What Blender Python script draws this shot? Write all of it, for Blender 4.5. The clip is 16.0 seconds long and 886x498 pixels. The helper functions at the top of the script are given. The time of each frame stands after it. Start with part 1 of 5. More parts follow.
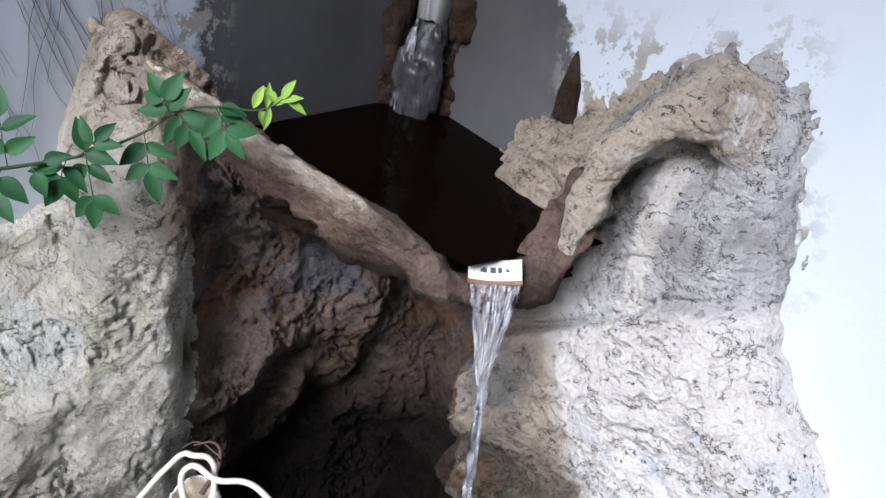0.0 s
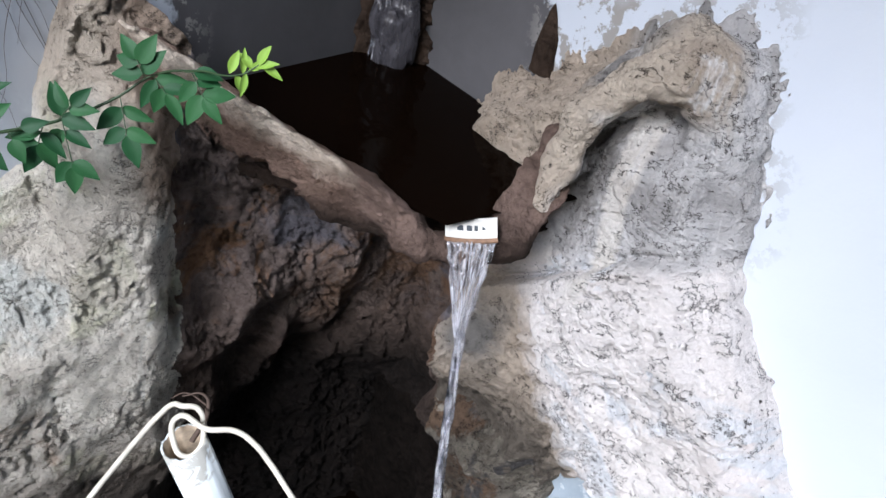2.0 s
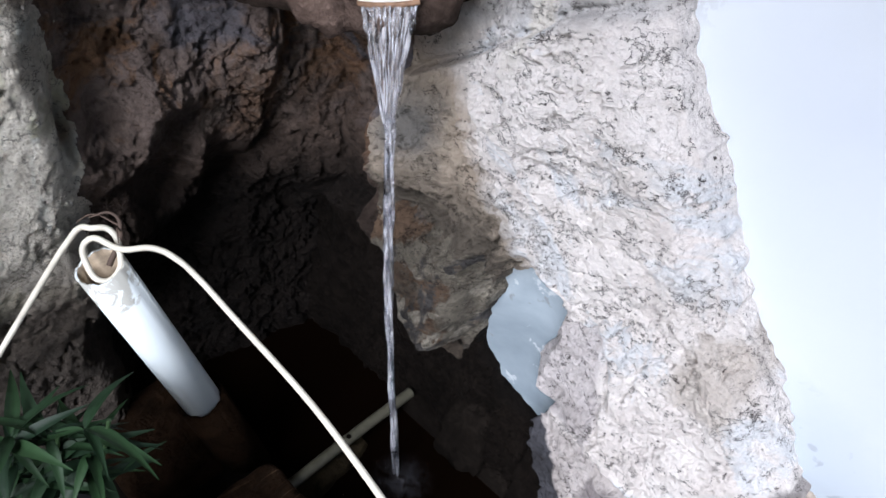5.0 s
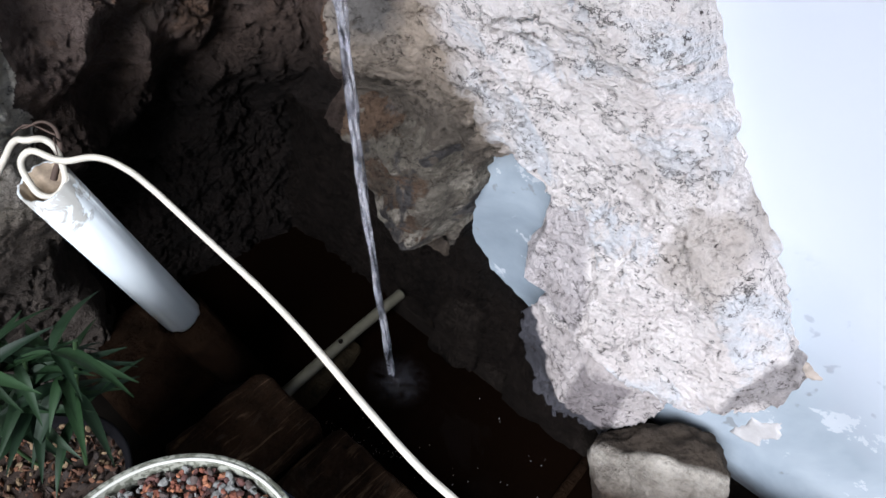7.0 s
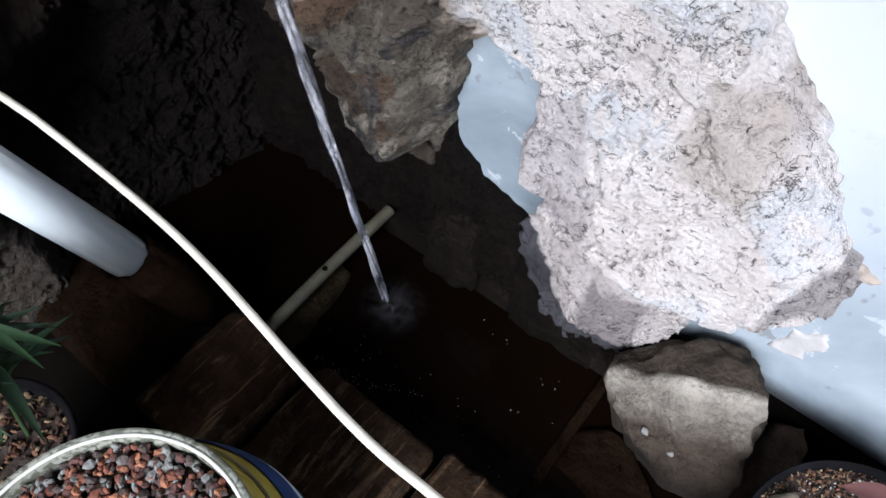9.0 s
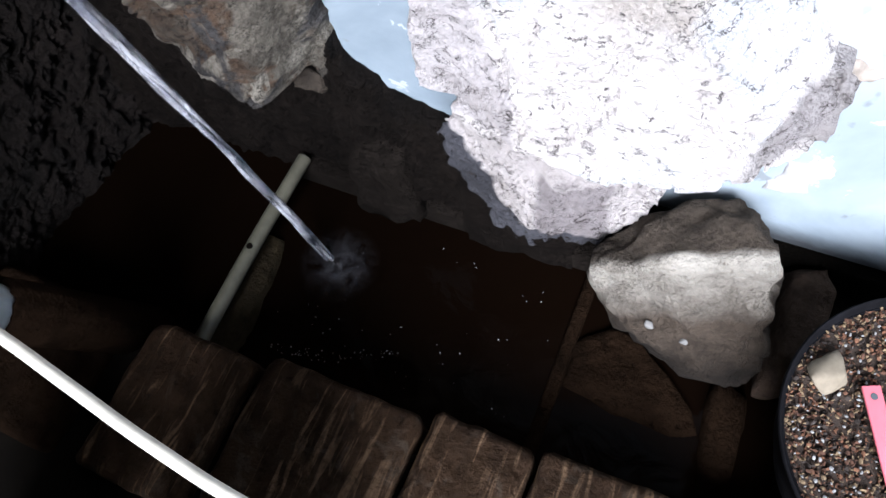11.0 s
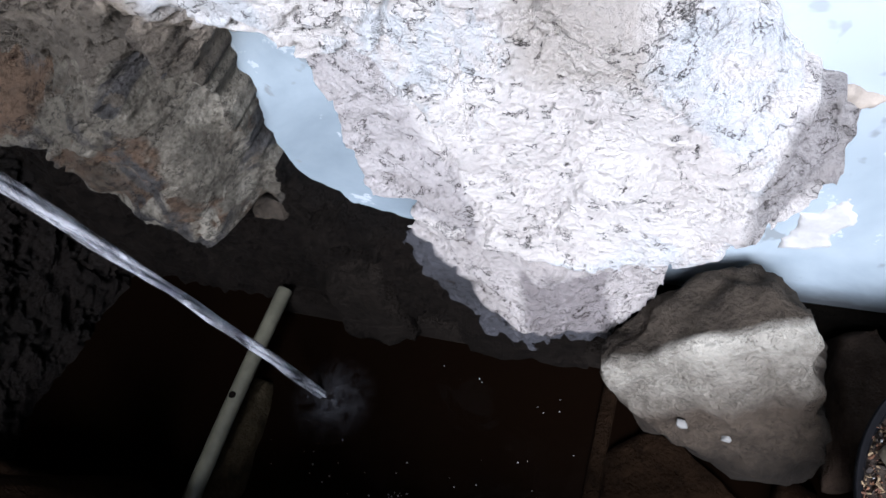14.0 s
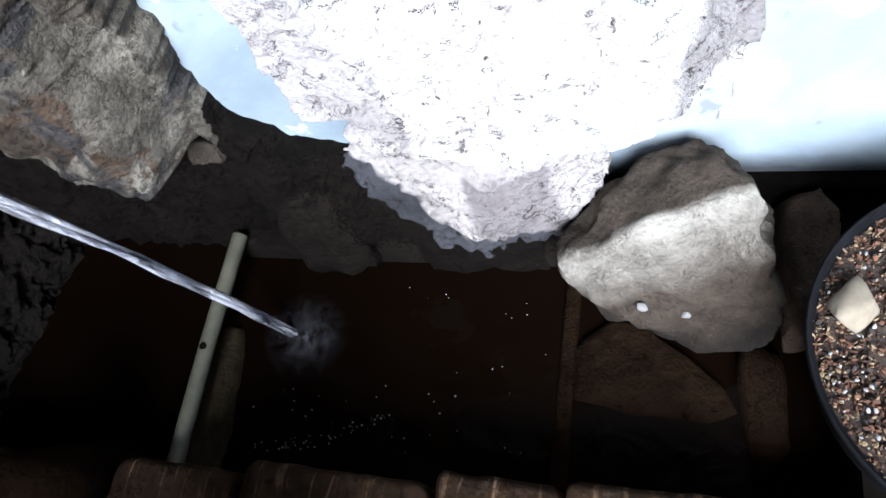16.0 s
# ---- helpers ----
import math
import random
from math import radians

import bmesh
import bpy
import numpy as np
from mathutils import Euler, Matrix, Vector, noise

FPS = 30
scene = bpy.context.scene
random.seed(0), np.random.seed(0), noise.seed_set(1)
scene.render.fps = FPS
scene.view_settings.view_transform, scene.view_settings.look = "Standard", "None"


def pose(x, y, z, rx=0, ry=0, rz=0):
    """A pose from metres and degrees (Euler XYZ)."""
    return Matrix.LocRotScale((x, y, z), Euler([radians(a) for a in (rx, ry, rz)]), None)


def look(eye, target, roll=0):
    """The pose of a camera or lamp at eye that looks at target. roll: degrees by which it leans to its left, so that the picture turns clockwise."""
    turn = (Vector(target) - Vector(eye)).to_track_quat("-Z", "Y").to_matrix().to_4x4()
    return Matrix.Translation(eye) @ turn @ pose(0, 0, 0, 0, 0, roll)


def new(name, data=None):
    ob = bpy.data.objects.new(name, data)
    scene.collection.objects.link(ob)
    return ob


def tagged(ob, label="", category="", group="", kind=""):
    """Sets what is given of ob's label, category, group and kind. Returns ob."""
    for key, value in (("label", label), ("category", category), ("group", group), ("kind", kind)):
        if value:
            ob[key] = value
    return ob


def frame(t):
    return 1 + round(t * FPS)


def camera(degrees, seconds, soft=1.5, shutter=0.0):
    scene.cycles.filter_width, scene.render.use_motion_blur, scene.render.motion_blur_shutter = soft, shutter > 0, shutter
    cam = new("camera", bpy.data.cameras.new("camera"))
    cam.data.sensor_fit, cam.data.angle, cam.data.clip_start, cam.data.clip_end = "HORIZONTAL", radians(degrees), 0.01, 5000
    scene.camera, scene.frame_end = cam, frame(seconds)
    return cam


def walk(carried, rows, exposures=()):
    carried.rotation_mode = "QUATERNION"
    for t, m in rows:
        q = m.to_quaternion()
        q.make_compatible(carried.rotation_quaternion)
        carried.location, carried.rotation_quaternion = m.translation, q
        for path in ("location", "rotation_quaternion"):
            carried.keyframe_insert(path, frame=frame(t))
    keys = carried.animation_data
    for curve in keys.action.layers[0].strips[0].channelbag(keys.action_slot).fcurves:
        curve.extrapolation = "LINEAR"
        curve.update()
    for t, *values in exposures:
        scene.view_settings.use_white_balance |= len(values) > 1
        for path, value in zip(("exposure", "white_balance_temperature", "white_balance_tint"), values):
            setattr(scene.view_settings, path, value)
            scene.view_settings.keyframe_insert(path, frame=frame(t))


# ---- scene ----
cam = camera(65.2, 16.0, soft=1.5)
PATH = [
    (0, (0.496, -0.716, 1.157), (-0.835, 0.546, 0.36), 10.8),
    (0.5, (0.493, -0.72, 1.175), (-0.794, 0.544, 0.312), 11.0),
    (1, (0.488, -0.717, 1.176), (-0.793, 0.538, 0.291), 10.9),
    (1.5, (0.494, -0.721, 1.196), (-0.758, 0.556, 0.3), 11.5),
    (2, (0.499, -0.72, 1.194), (-0.711, 0.548, 0.231), 11.8),
    (2.5, (0.512, -0.704, 1.175), (-0.655, 0.536, 0.127), 10.8),
    (3, (0.521, -0.696, 1.166), (-0.61, 0.515, 0.048), 10.5),
    (3.5, (0.53, -0.681, 1.153), (-0.533, 0.525, -0.037), 10.4),
    (4, (0.526, -0.671, 1.142), (-0.474, 0.511, -0.124), 10.1),
    (4.2, (0.517, -0.676, 1.127), (-0.46, 0.524, -0.141), 10.3),
    (6.3, (0.509, -0.655, 1.084), (-0.323, 0.477, -0.34), 8.7),
    (6.5, (0.512, -0.651, 1.079), (-0.316, 0.455, -0.367), 7.8),
    (7, (0.52, -0.63, 1.056), (-0.239, 0.463, -0.437), 7.6),
    (7.5, (0.526, -0.611, 1.039), (-0.203, 0.435, -0.501), 6.4),
    (8, (0.523, -0.592, 1.015), (-0.164, 0.429, -0.562), 6.2),
    (8.5, (0.511, -0.556, 0.984), (-0.108, 0.425, -0.645), 6.2),
    (9, (0.504, -0.512, 0.954), (-0.165, 0.369, -0.712), 1.4),
    (9.5, (0.489, -0.469, 0.908), (-0.026, 0.345, -0.845), 3.1),
    (10, (0.49, -0.435, 0.869), (0.036, 0.369, -0.905), 1.3),
    (10.2, (0.494, -0.424, 0.862), (0.029, 0.345, -0.925), -2.3),
    (12.3, (0.523, -0.356, 0.777), (-0.064, 0.369, -0.993), -24.4),
    (12.5, (0.523, -0.345, 0.772), (-0.046, 0.422, -0.986), -22.3),
    (13, (0.522, -0.349, 0.761), (-0.076, 0.489, -0.953), -20.2),
    (13.5, (0.524, -0.349, 0.759), (-0.148, 0.592, -0.873), -20.6),
    (14, (0.535, -0.345, 0.752), (-0.173, 0.602, -0.861), -23.6),
    (14.5, (0.539, -0.35, 0.746), (-0.153, 0.54, -0.906), -26.2),
    (15, (0.548, -0.351, 0.729), (-0.109, 0.434, -0.989), -30.0),
    (15.5, (0.546, -0.343, 0.733), (-0.13, 0.403, -0.995), -33.8),
    (16, (0.559, -0.347, 0.732), (-0.069, 0.439, -0.997), -33.2),
]
walk(cam, [(t, look(eye, target, roll)) for t, eye, target, roll in PATH],
     exposures=[(0, 0.93, 5840, 14), (4, 0.76, 5860, 14), (8, 0.66, 5880, 15), (10, 1.0, 5800, 14), (12.3, 1.6, 5700, 14), (13, 1.18, 5690, 14), (13.5, 1.04, 5680, 14), (14.5, 0.96, 5640, 13), (15.3, 1.45, 5600, 12), (16, 1.62, 5600, 11)])

# ---- daylight ----
world = bpy.data.worlds.new("sky")
scene.world = world
world.use_nodes = True
wn = world.node_tree
sky = wn.nodes.new("ShaderNodeTexSky")
sky.sky_type = "NISHITA"
sky.sun_disc = False
sky.sun_elevation = radians(25)
sky.sun_rotation = radians(160)
wn.links.new(sky.outputs["Color"], wn.nodes["Background"].inputs["Color"])
wn.nodes["Background"].inputs["Strength"].default_value = 0.05
sun_data = bpy.data.lights.new("sun", "SUN")
sun_data.energy = 5.0
sun_data.angle = radians(34)
sun_data.color = (1.0, 0.985, 0.96)
sun = new("sun", sun_data)
sun.matrix_world = look((0.72, -1.8, 1.85), (0.1, 0.0, 0.4))


# ---- materials ----
def mat(name, build):
    m = bpy.data.materials.new(name)
    m.use_nodes = True
    nt = m.node_tree
    bsdf = nt.nodes["Principled BSDF"]
    build(nt, bsdf)
    return m


def node(nt, kind, **kw):
    n = nt.nodes.new(kind)
    for k, v in kw.items():
        if k in ("inputs",):
            for i, val in v.items():
                n.inputs[i].default_value = val
        elif k == "operation":
            n.operation = v
        elif k == "data_type":
            n.data_type = v
        elif k == "feature":
            n.feature = v
    return n


def noise_tex(nt, scale, detail=6.0, rough=0.6, dist=0.0, coord=None):
    n = node(nt, "ShaderNodeTexNoise", inputs={"Scale": scale, "Detail": detail, "Roughness": rough, "Distortion": dist})
    if coord is None:
        coord = nt.nodes.new("ShaderNodeTexCoord").outputs["Object"]
    nt.links.new(coord, n.inputs["Vector"])
    return n.outputs["Fac"]


def ramp(nt, fac, stops):
    r = nt.nodes.new("ShaderNodeValToRGB")
    els = r.color_ramp.elements
    while len(els) < len(stops):
        els.new(0.5)
    for e, (p, c) in zip(els, stops):
        e.position = p
        e.color = (*c, 1.0) if len(c) == 3 else c
    nt.links.new(fac, r.inputs["Fac"])
    return r.outputs["Color"]


def mix(nt, fac, a, b, blend="MIX"):
    m = nt.nodes.new("ShaderNodeMix")
    m.data_type = "RGBA"
    m.blend_type = blend
    for sock, val in ((m.inputs[0], fac), (m.inputs[6], a), (m.inputs[7], b)):
        if hasattr(val, "is_linked"):
            nt.links.new(val, sock)
        elif isinstance(val, (int, float)):
            sock.default_value = val
        else:
            sock.default_value = (*val, 1.0)
    return m.outputs[2]


def math_node(nt, op, a, b=None, c=None):
    m = nt.nodes.new("ShaderNodeMath")
    m.operation = op
    for sock, val in zip(m.inputs, (a, b, c)):
        if val is None:
            continue
        if hasattr(val, "is_linked"):
            nt.links.new(val, sock)
        else:
            sock.default_value = val
    return m.outputs[0]


def bump(nt, bsdf, height, strength=0.5, dist=0.01, after=None):
    b = nt.nodes.new("ShaderNodeBump")
    b.inputs["Strength"].default_value = strength
    b.inputs["Distance"].default_value = dist
    nt.links.new(height, b.inputs["Height"])
    if after is not None:
        nt.links.new(after, b.inputs["Normal"])
    nt.links.new(b.outputs["Normal"], bsdf.inputs["Normal"])
    return b.outputs["Normal"]


def set_in(bsdf, **kw):
    for k, v in kw.items():
        bsdf.inputs[k.replace("_", " ")].default_value = (*v, 1.0) if isinstance(v, tuple) else v


def plain(name, color, rough=0.5, metal=0.0, var=0.15, scale=30.0, bump_s=0.1, spec=0.4):
    def build(nt, b):
        f = noise_tex(nt, scale)
        lo = tuple(c * (1 - var) for c in color)
        hi = tuple(min(1, c * (1 + var)) for c in color)
        nt.links.new(ramp(nt, f, [(0.3, lo), (0.7, hi)]), b.inputs["Base Color"])
        set_in(b, Roughness=rough, Metallic=metal)
        b.inputs["Specular IOR Level"].default_value = spec
        bump(nt, b, noise_tex(nt, scale * 5), bump_s, 0.002)
    return mat(name, build)


def zone(nt, co, weights, soft, k=0.05, scale=9.0):
    """A ragged-edged area: 1 where weights . (x, y, z, 1) is above zero."""
    dot = nt.nodes.new("ShaderNodeVectorMath")
    dot.operation = "DOT_PRODUCT"
    nt.links.new(co, dot.inputs[0])
    dot.inputs[1].default_value = weights[:3]
    n = noise_tex(nt, scale, 6, 0.65, 0.4, co)
    val = math_node(nt, "ADD", dot.outputs["Value"], weights[3])
    val = math_node(nt, "ADD", val, math_node(nt, "MULTIPLY", math_node(nt, "SUBTRACT", n, 0.5), k * 2))
    r = nt.nodes.new("ShaderNodeMapRange")
    r.inputs["From Min"].default_value = -soft
    r.inputs["From Max"].default_value = soft
    nt.links.new(val, r.inputs["Value"])
    return r.outputs[0]


def mortar(name, pale, mid, dark, crack=0.8, rough=0.9, stain=None, zones=(), relief=0.014, tints=(), streak=None, spec=0.2, net=0.5, mottle=0.55):
    """Trowelled cement: pale and darker patches, grit, short ragged cracks and pits.
    zones: areas of another colour, as (list of half spaces, colour, darker colour)."""
    def build(nt, b):
        co = nt.nodes.new("ShaderNodeTexCoord").outputs["Object"]
        big = noise_tex(nt, 8.0, 5, 0.6, 0.6, co)
        fine = noise_tex(nt, 75.0, 8, 0.75, 0.0, co)
        grit = noise_tex(nt, 230.0, 4, 0.7, 0.0, co)
        pc, mc = pale, mid
        for k, (tc, sc, lo, hi) in enumerate(tints):
            shift = nt.nodes.new("ShaderNodeVectorMath")
            shift.inputs[1].default_value = (3.7 * k + 1, 1.9 * k, 0.7 * k)
            nt.links.new(co, shift.inputs[0])
            pc = mix(nt, ramp(nt, noise_tex(nt, sc, 6, 0.62, 0.8, shift.outputs[0]), [(lo, (0, 0, 0)), (hi, (1, 1, 1))]), pc, tc)
        for halves, zp, zm in zones:
            m = None
            for hs in halves:
                z = zone(nt, co, *hs)
                m = z if m is None else math_node(nt, "MULTIPLY", m, z)
            pc, mc = mix(nt, m, pc, zp), mix(nt, m, mc, zm)
        col = mix(nt, ramp(nt, big, [(0.30, (0.9, 0.9, 0.9)), (0.50, (0, 0, 0))]), pc, mc)
        if streak:
            # Pale lime runs, drawn out down the slope.
            halves, sc_col, size, turned = streak
            mp = nt.nodes.new("ShaderNodeMapping")
            mp.inputs["Rotation"].default_value = turned
            mp.inputs["Scale"].default_value = size
            nt.links.new(co, mp.inputs["Vector"])
            run = ramp(nt, noise_tex(nt, 1.0, 5, 0.6, 0.7, mp.outputs[0]), [(0.54, (0, 0, 0)), (0.63, (1, 1, 1))])
            m = run
            for hs in halves:
                m = math_node(nt, "MULTIPLY", m, zone(nt, co, *hs))
            col = mix(nt, m, col, sc_col)
        if stain:
            st = noise_tex(nt, 5.0, 6, 0.65, 1.0, co)
            col = mix(nt, math_node(nt, "MULTIPLY", ramp(nt, st, [(0.54, (0, 0, 0)), (0.64, (1, 1, 1))]), 0.7), col, mc)
        col = mix(nt, ramp(nt, fine, [(0.34, (0.5, 0.5, 0.5)), (0.46, (0, 0, 0))]), col, mc)
        col = mix(nt, 0.14, col, ramp(nt, grit, [(0.3, (0.3, 0.3, 0.3)), (0.58, (1, 1, 1))]), "MULTIPLY")
        blotch = ramp(nt, noise_tex(nt, 24.0, 9, 0.72, 0.0, co), [(0.38, (0.30, 0.28, 0.26)), (0.52, (0.95, 0.95, 0.95)), (0.66, (1.25, 1.25, 1.25))])
        col = mix(nt, mottle, col, blotch, "MULTIPLY")
        # Short ragged tears left by the trowel, level on the whole, in drifts.
        cracks = None
        for sc, hi, glo, ghi in ((30.0, 0.30, 0.46, 0.56), (66.0, 0.285, 0.45, 0.55)):
            mp2 = nt.nodes.new("ShaderNodeMapping")
            mp2.inputs["Rotation"].default_value = (0.25, -0.2, 0)
            mp2.inputs["Scale"].default_value = (sc, sc, sc * 3.2)
            nt.links.new(co, mp2.inputs["Vector"])
            line = ramp(nt, noise_tex(nt, 1.0, 4, 0.62, 0.1, mp2.outputs[0]), [(hi - 0.025, (1, 1, 1)), (hi + 0.015, (0, 0, 0))])
            gate = ramp(nt, noise_tex(nt, sc * 0.3, 4, 0.6, 0.0, co), [(glo, (0, 0, 0)), (ghi, (1, 1, 1))])
            one = mix(nt, 1.0, line, gate, "MULTIPLY")
            cracks = one if cracks is None else mix(nt, 1.0, cracks, one, "LIGHTEN")
        # Ragged edges of torn skins of plaster: stretches of the outlines of a rough patch pattern, wider than high.
        skin = None
        for sc, tall, width, glo, ghi in ((5.0, 1.4, 0.004, 0.43, 0.51), (12.0, 1.9, 0.006, 0.53, 0.58), (30.0, 2.0, 0.012, 0.60, 0.64)):
            mp3 = nt.nodes.new("ShaderNodeMapping")
            mp3.inputs["Rotation"].default_value = (0.2, -0.15, 0)
            mp3.inputs["Scale"].default_value = (sc, sc, sc * tall)
            nt.links.new(co, mp3.inputs["Vector"])
            field = noise_tex(nt, 1.0, 8, 0.66, 0.1, mp3.outputs[0])
            skin = field if skin is None else skin
            off = math_node(nt, "ABSOLUTE", math_node(nt, "SUBTRACT", field, 0.5))
            line = ramp(nt, off, [(0.0, (net, net, net)), (width * 0.6, (net, net, net)), (width, (0, 0, 0))])
            gate = ramp(nt, noise_tex(nt, sc * 1.5 + 16, 2, 0.5, 0.0, co), [(glo, (0, 0, 0)), (ghi, (1, 1, 1))])
            cracks = mix(nt, 1.0, cracks, mix(nt, 1.0, line, gate, "MULTIPLY"), "LIGHTEN")
        plates = ramp(nt, skin, [(0.49, (0, 0, 0)), (0.505, (1, 1, 1))])
        pits = ramp(nt, noise_tex(nt, 62.0, 4, 0.6, 0.2, co), [(0.26, (1, 1, 1)), (0.31, (0, 0, 0))])
        marks = mix(nt, 1.0, cracks, pits, "LIGHTEN")
        col = mix(nt, math_node(nt, "MULTIPLY", marks, crack), col, dark)
        nt.links.new(col, b.inputs["Base Color"])
        set_in(b, Roughness=rough)
        b.inputs["Specular IOR Level"].default_value = spec
        h = math_node(nt, "ADD", math_node(nt, "MULTIPLY", fine, 0.8), math_node(nt, "MULTIPLY", noise_tex(nt, 30.0, 8, 0.68, 0.05, co), 1.1))
        h = math_node(nt, "SUBTRACT", math_node(nt, "ADD", h, math_node(nt, "MULTIPLY", grit, 0.15)), math_node(nt, "MULTIPLY", marks, 0.6))
        h = math_node(nt, "ADD", h, math_node(nt, "MULTIPLY", plates, 0.16))
        bump(nt, b, h, 1.0, relief * 1.6)
    return mat(name, build)


LIME, LIME_D = (0.68, 0.665, 0.655), (0.38, 0.365, 0.355)
CREAM = mortar("cream_mortar", (0.95, 0.90, 0.865), (0.84, 0.785, 0.745), (0.045, 0.034, 0.028), crack=0.95, zones=[
    ([((-0.42, 0, 1, -0.755), 0.012, 0.012)], LIME, LIME_D),
    ([((0, -1.4, 0.6, -0.645), 0.02, 0.03)], (0.66, 0.57, 0.46), (0.40, 0.32, 0.25)),
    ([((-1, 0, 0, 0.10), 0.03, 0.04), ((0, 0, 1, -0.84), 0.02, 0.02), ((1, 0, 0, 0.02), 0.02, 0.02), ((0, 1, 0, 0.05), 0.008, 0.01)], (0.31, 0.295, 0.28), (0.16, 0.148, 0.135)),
    ([((1, 0, 0.09, -0.172), 0.004, 0.012, 16.0), ((-1, 0, -0.02, 0.143), 0.004, 0.014, 16.0), ((0, 0, 1, -0.76), 0.02, 0.02), ((0, 0, -1, 0.99), 0.01, 0.02)], (0.90, 0.86, 0.80), (0.66, 0.61, 0.55)),
    ([((-1, 0, 0, 0.02), 0.02, 0.03), ((0, 0, 1, -0.8), 0.03, 0.02)], (0.56, 0.47, 0.375), (0.33, 0.265, 0.20)),
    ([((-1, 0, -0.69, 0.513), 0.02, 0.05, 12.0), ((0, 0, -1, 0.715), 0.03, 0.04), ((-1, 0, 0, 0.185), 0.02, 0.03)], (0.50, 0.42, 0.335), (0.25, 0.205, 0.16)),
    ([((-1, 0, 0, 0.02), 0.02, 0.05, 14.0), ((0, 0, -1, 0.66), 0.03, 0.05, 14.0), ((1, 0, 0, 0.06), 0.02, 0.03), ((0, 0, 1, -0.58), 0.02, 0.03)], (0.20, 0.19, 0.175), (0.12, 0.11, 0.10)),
    # Brown round the hanging lobe, part of it shade put into the colour.
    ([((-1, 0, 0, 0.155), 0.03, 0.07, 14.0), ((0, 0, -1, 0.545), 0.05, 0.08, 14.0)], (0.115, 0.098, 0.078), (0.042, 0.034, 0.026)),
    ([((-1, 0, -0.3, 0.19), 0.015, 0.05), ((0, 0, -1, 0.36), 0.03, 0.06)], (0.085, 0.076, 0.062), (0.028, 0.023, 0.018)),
    ([((1, 0, 0, -0.415), 0.008, 0.03, 20.0), ((-1, 0, 0, 0.495), 0.008, 0.03, 20.0), ((0, 0, 1, -0.455), 0.008, 0.03, 20.0), ((0, 0, -1, 0.56), 0.008, 0.03, 20.0)], (0.74, 0.68, 0.625), (0.55, 0.49, 0.44)),
    ([((1, 0, -0.3, -0.458), 0.006, 0.015, 20.0), ((0, 0, -1, 0.395), 0.006, 0.015, 20.0), ((0, 0, 1, -0.318), 0.006, 0.01)], (0.44, 0.41, 0.40), (0.28, 0.255, 0.245)),
    # Foot and blocky end: facets turned from the light, painted greyer.
    ([((0, 0, -1, 0.262), 0.004, 0.010), ((1, 0, 0, -0.235), 0.01, 0.01)], (0.66, 0.61, 0.59), (0.40, 0.36, 0.34)),
    ([((1, 0, 0, -0.385), 0.004, 0.014, 20.0), ((-1, 0, 0, 0.455), 0.004, 0.014, 20.0), ((0, 0, -1, 0.238), 0.004, 0.012, 20.0)], (0.36, 0.325, 0.325), (0.22, 0.195, 0.19)),
    ([((-1, 0, -0.2, 0.42), 0.005, 0.012, 16.0), ((0, 0, -1, 0.475), 0.006, 0.02, 16.0), ((1, 0, 0, -0.2), 0.01, 0.02), ((0, 0, 1, -0.27), 0.006, 0.01)], (0.70, 0.655, 0.65), (0.46, 0.42, 0.41)),
    # The foot's wet underside, with its shade painted in.
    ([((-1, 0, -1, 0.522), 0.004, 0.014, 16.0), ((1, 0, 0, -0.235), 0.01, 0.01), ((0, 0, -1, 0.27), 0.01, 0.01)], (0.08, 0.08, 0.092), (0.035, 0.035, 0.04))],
    streak=([((-0.42, 0, 1, -0.76), 0.02, 0.02), ((1, 0, 0, -0.04), 0.03, 0.02)], (0.84, 0.82, 0.80), (20, 20, 3.0), (0, -0.35, 0)), net=1.0, mottle=0.10,
    tints=[((0.91, 0.85, 0.815), 6.0, 0.52, 0.58), ((0.85, 0.865, 0.885), 5.0, 0.55, 0.60)])
# The lobe's own dirty brown, deepened by painted-in shade.
LOBED = mortar("dirty_shaded_lobe", (0.185, 0.165, 0.132), (0.060, 0.050, 0.039), (0.012, 0.009, 0.007), crack=0.9, net=0.9, mottle=0.75, relief=0.018,
    tints=[((0.13, 0.085, 0.055), 9.0, 0.52, 0.58), ((0.33, 0.30, 0.245), 16.0, 0.57, 0.61), ((0.075, 0.07, 0.068), 7.0, 0.53, 0.58)])
# Near-black, to put the slab's shadow on the undercut into its colour.
UNDER = mortar("shaded_undercut_mortar", (0.010, 0.0075, 0.006), (0.0035, 0.0027, 0.002), (0.004, 0.003, 0.003), rough=0.7, spec=0.06)
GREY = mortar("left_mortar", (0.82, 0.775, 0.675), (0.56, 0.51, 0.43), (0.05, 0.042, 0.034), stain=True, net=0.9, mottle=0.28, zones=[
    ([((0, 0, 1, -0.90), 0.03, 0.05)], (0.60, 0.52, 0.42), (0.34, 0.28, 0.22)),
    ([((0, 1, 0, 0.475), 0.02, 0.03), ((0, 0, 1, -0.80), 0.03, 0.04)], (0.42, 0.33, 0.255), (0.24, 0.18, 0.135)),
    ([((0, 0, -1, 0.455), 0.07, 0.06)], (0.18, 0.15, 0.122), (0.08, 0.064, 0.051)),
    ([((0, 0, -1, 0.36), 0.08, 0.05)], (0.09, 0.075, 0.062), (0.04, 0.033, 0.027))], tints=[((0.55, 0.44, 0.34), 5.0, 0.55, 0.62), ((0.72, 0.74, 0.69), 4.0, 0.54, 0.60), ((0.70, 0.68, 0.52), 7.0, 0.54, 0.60)])
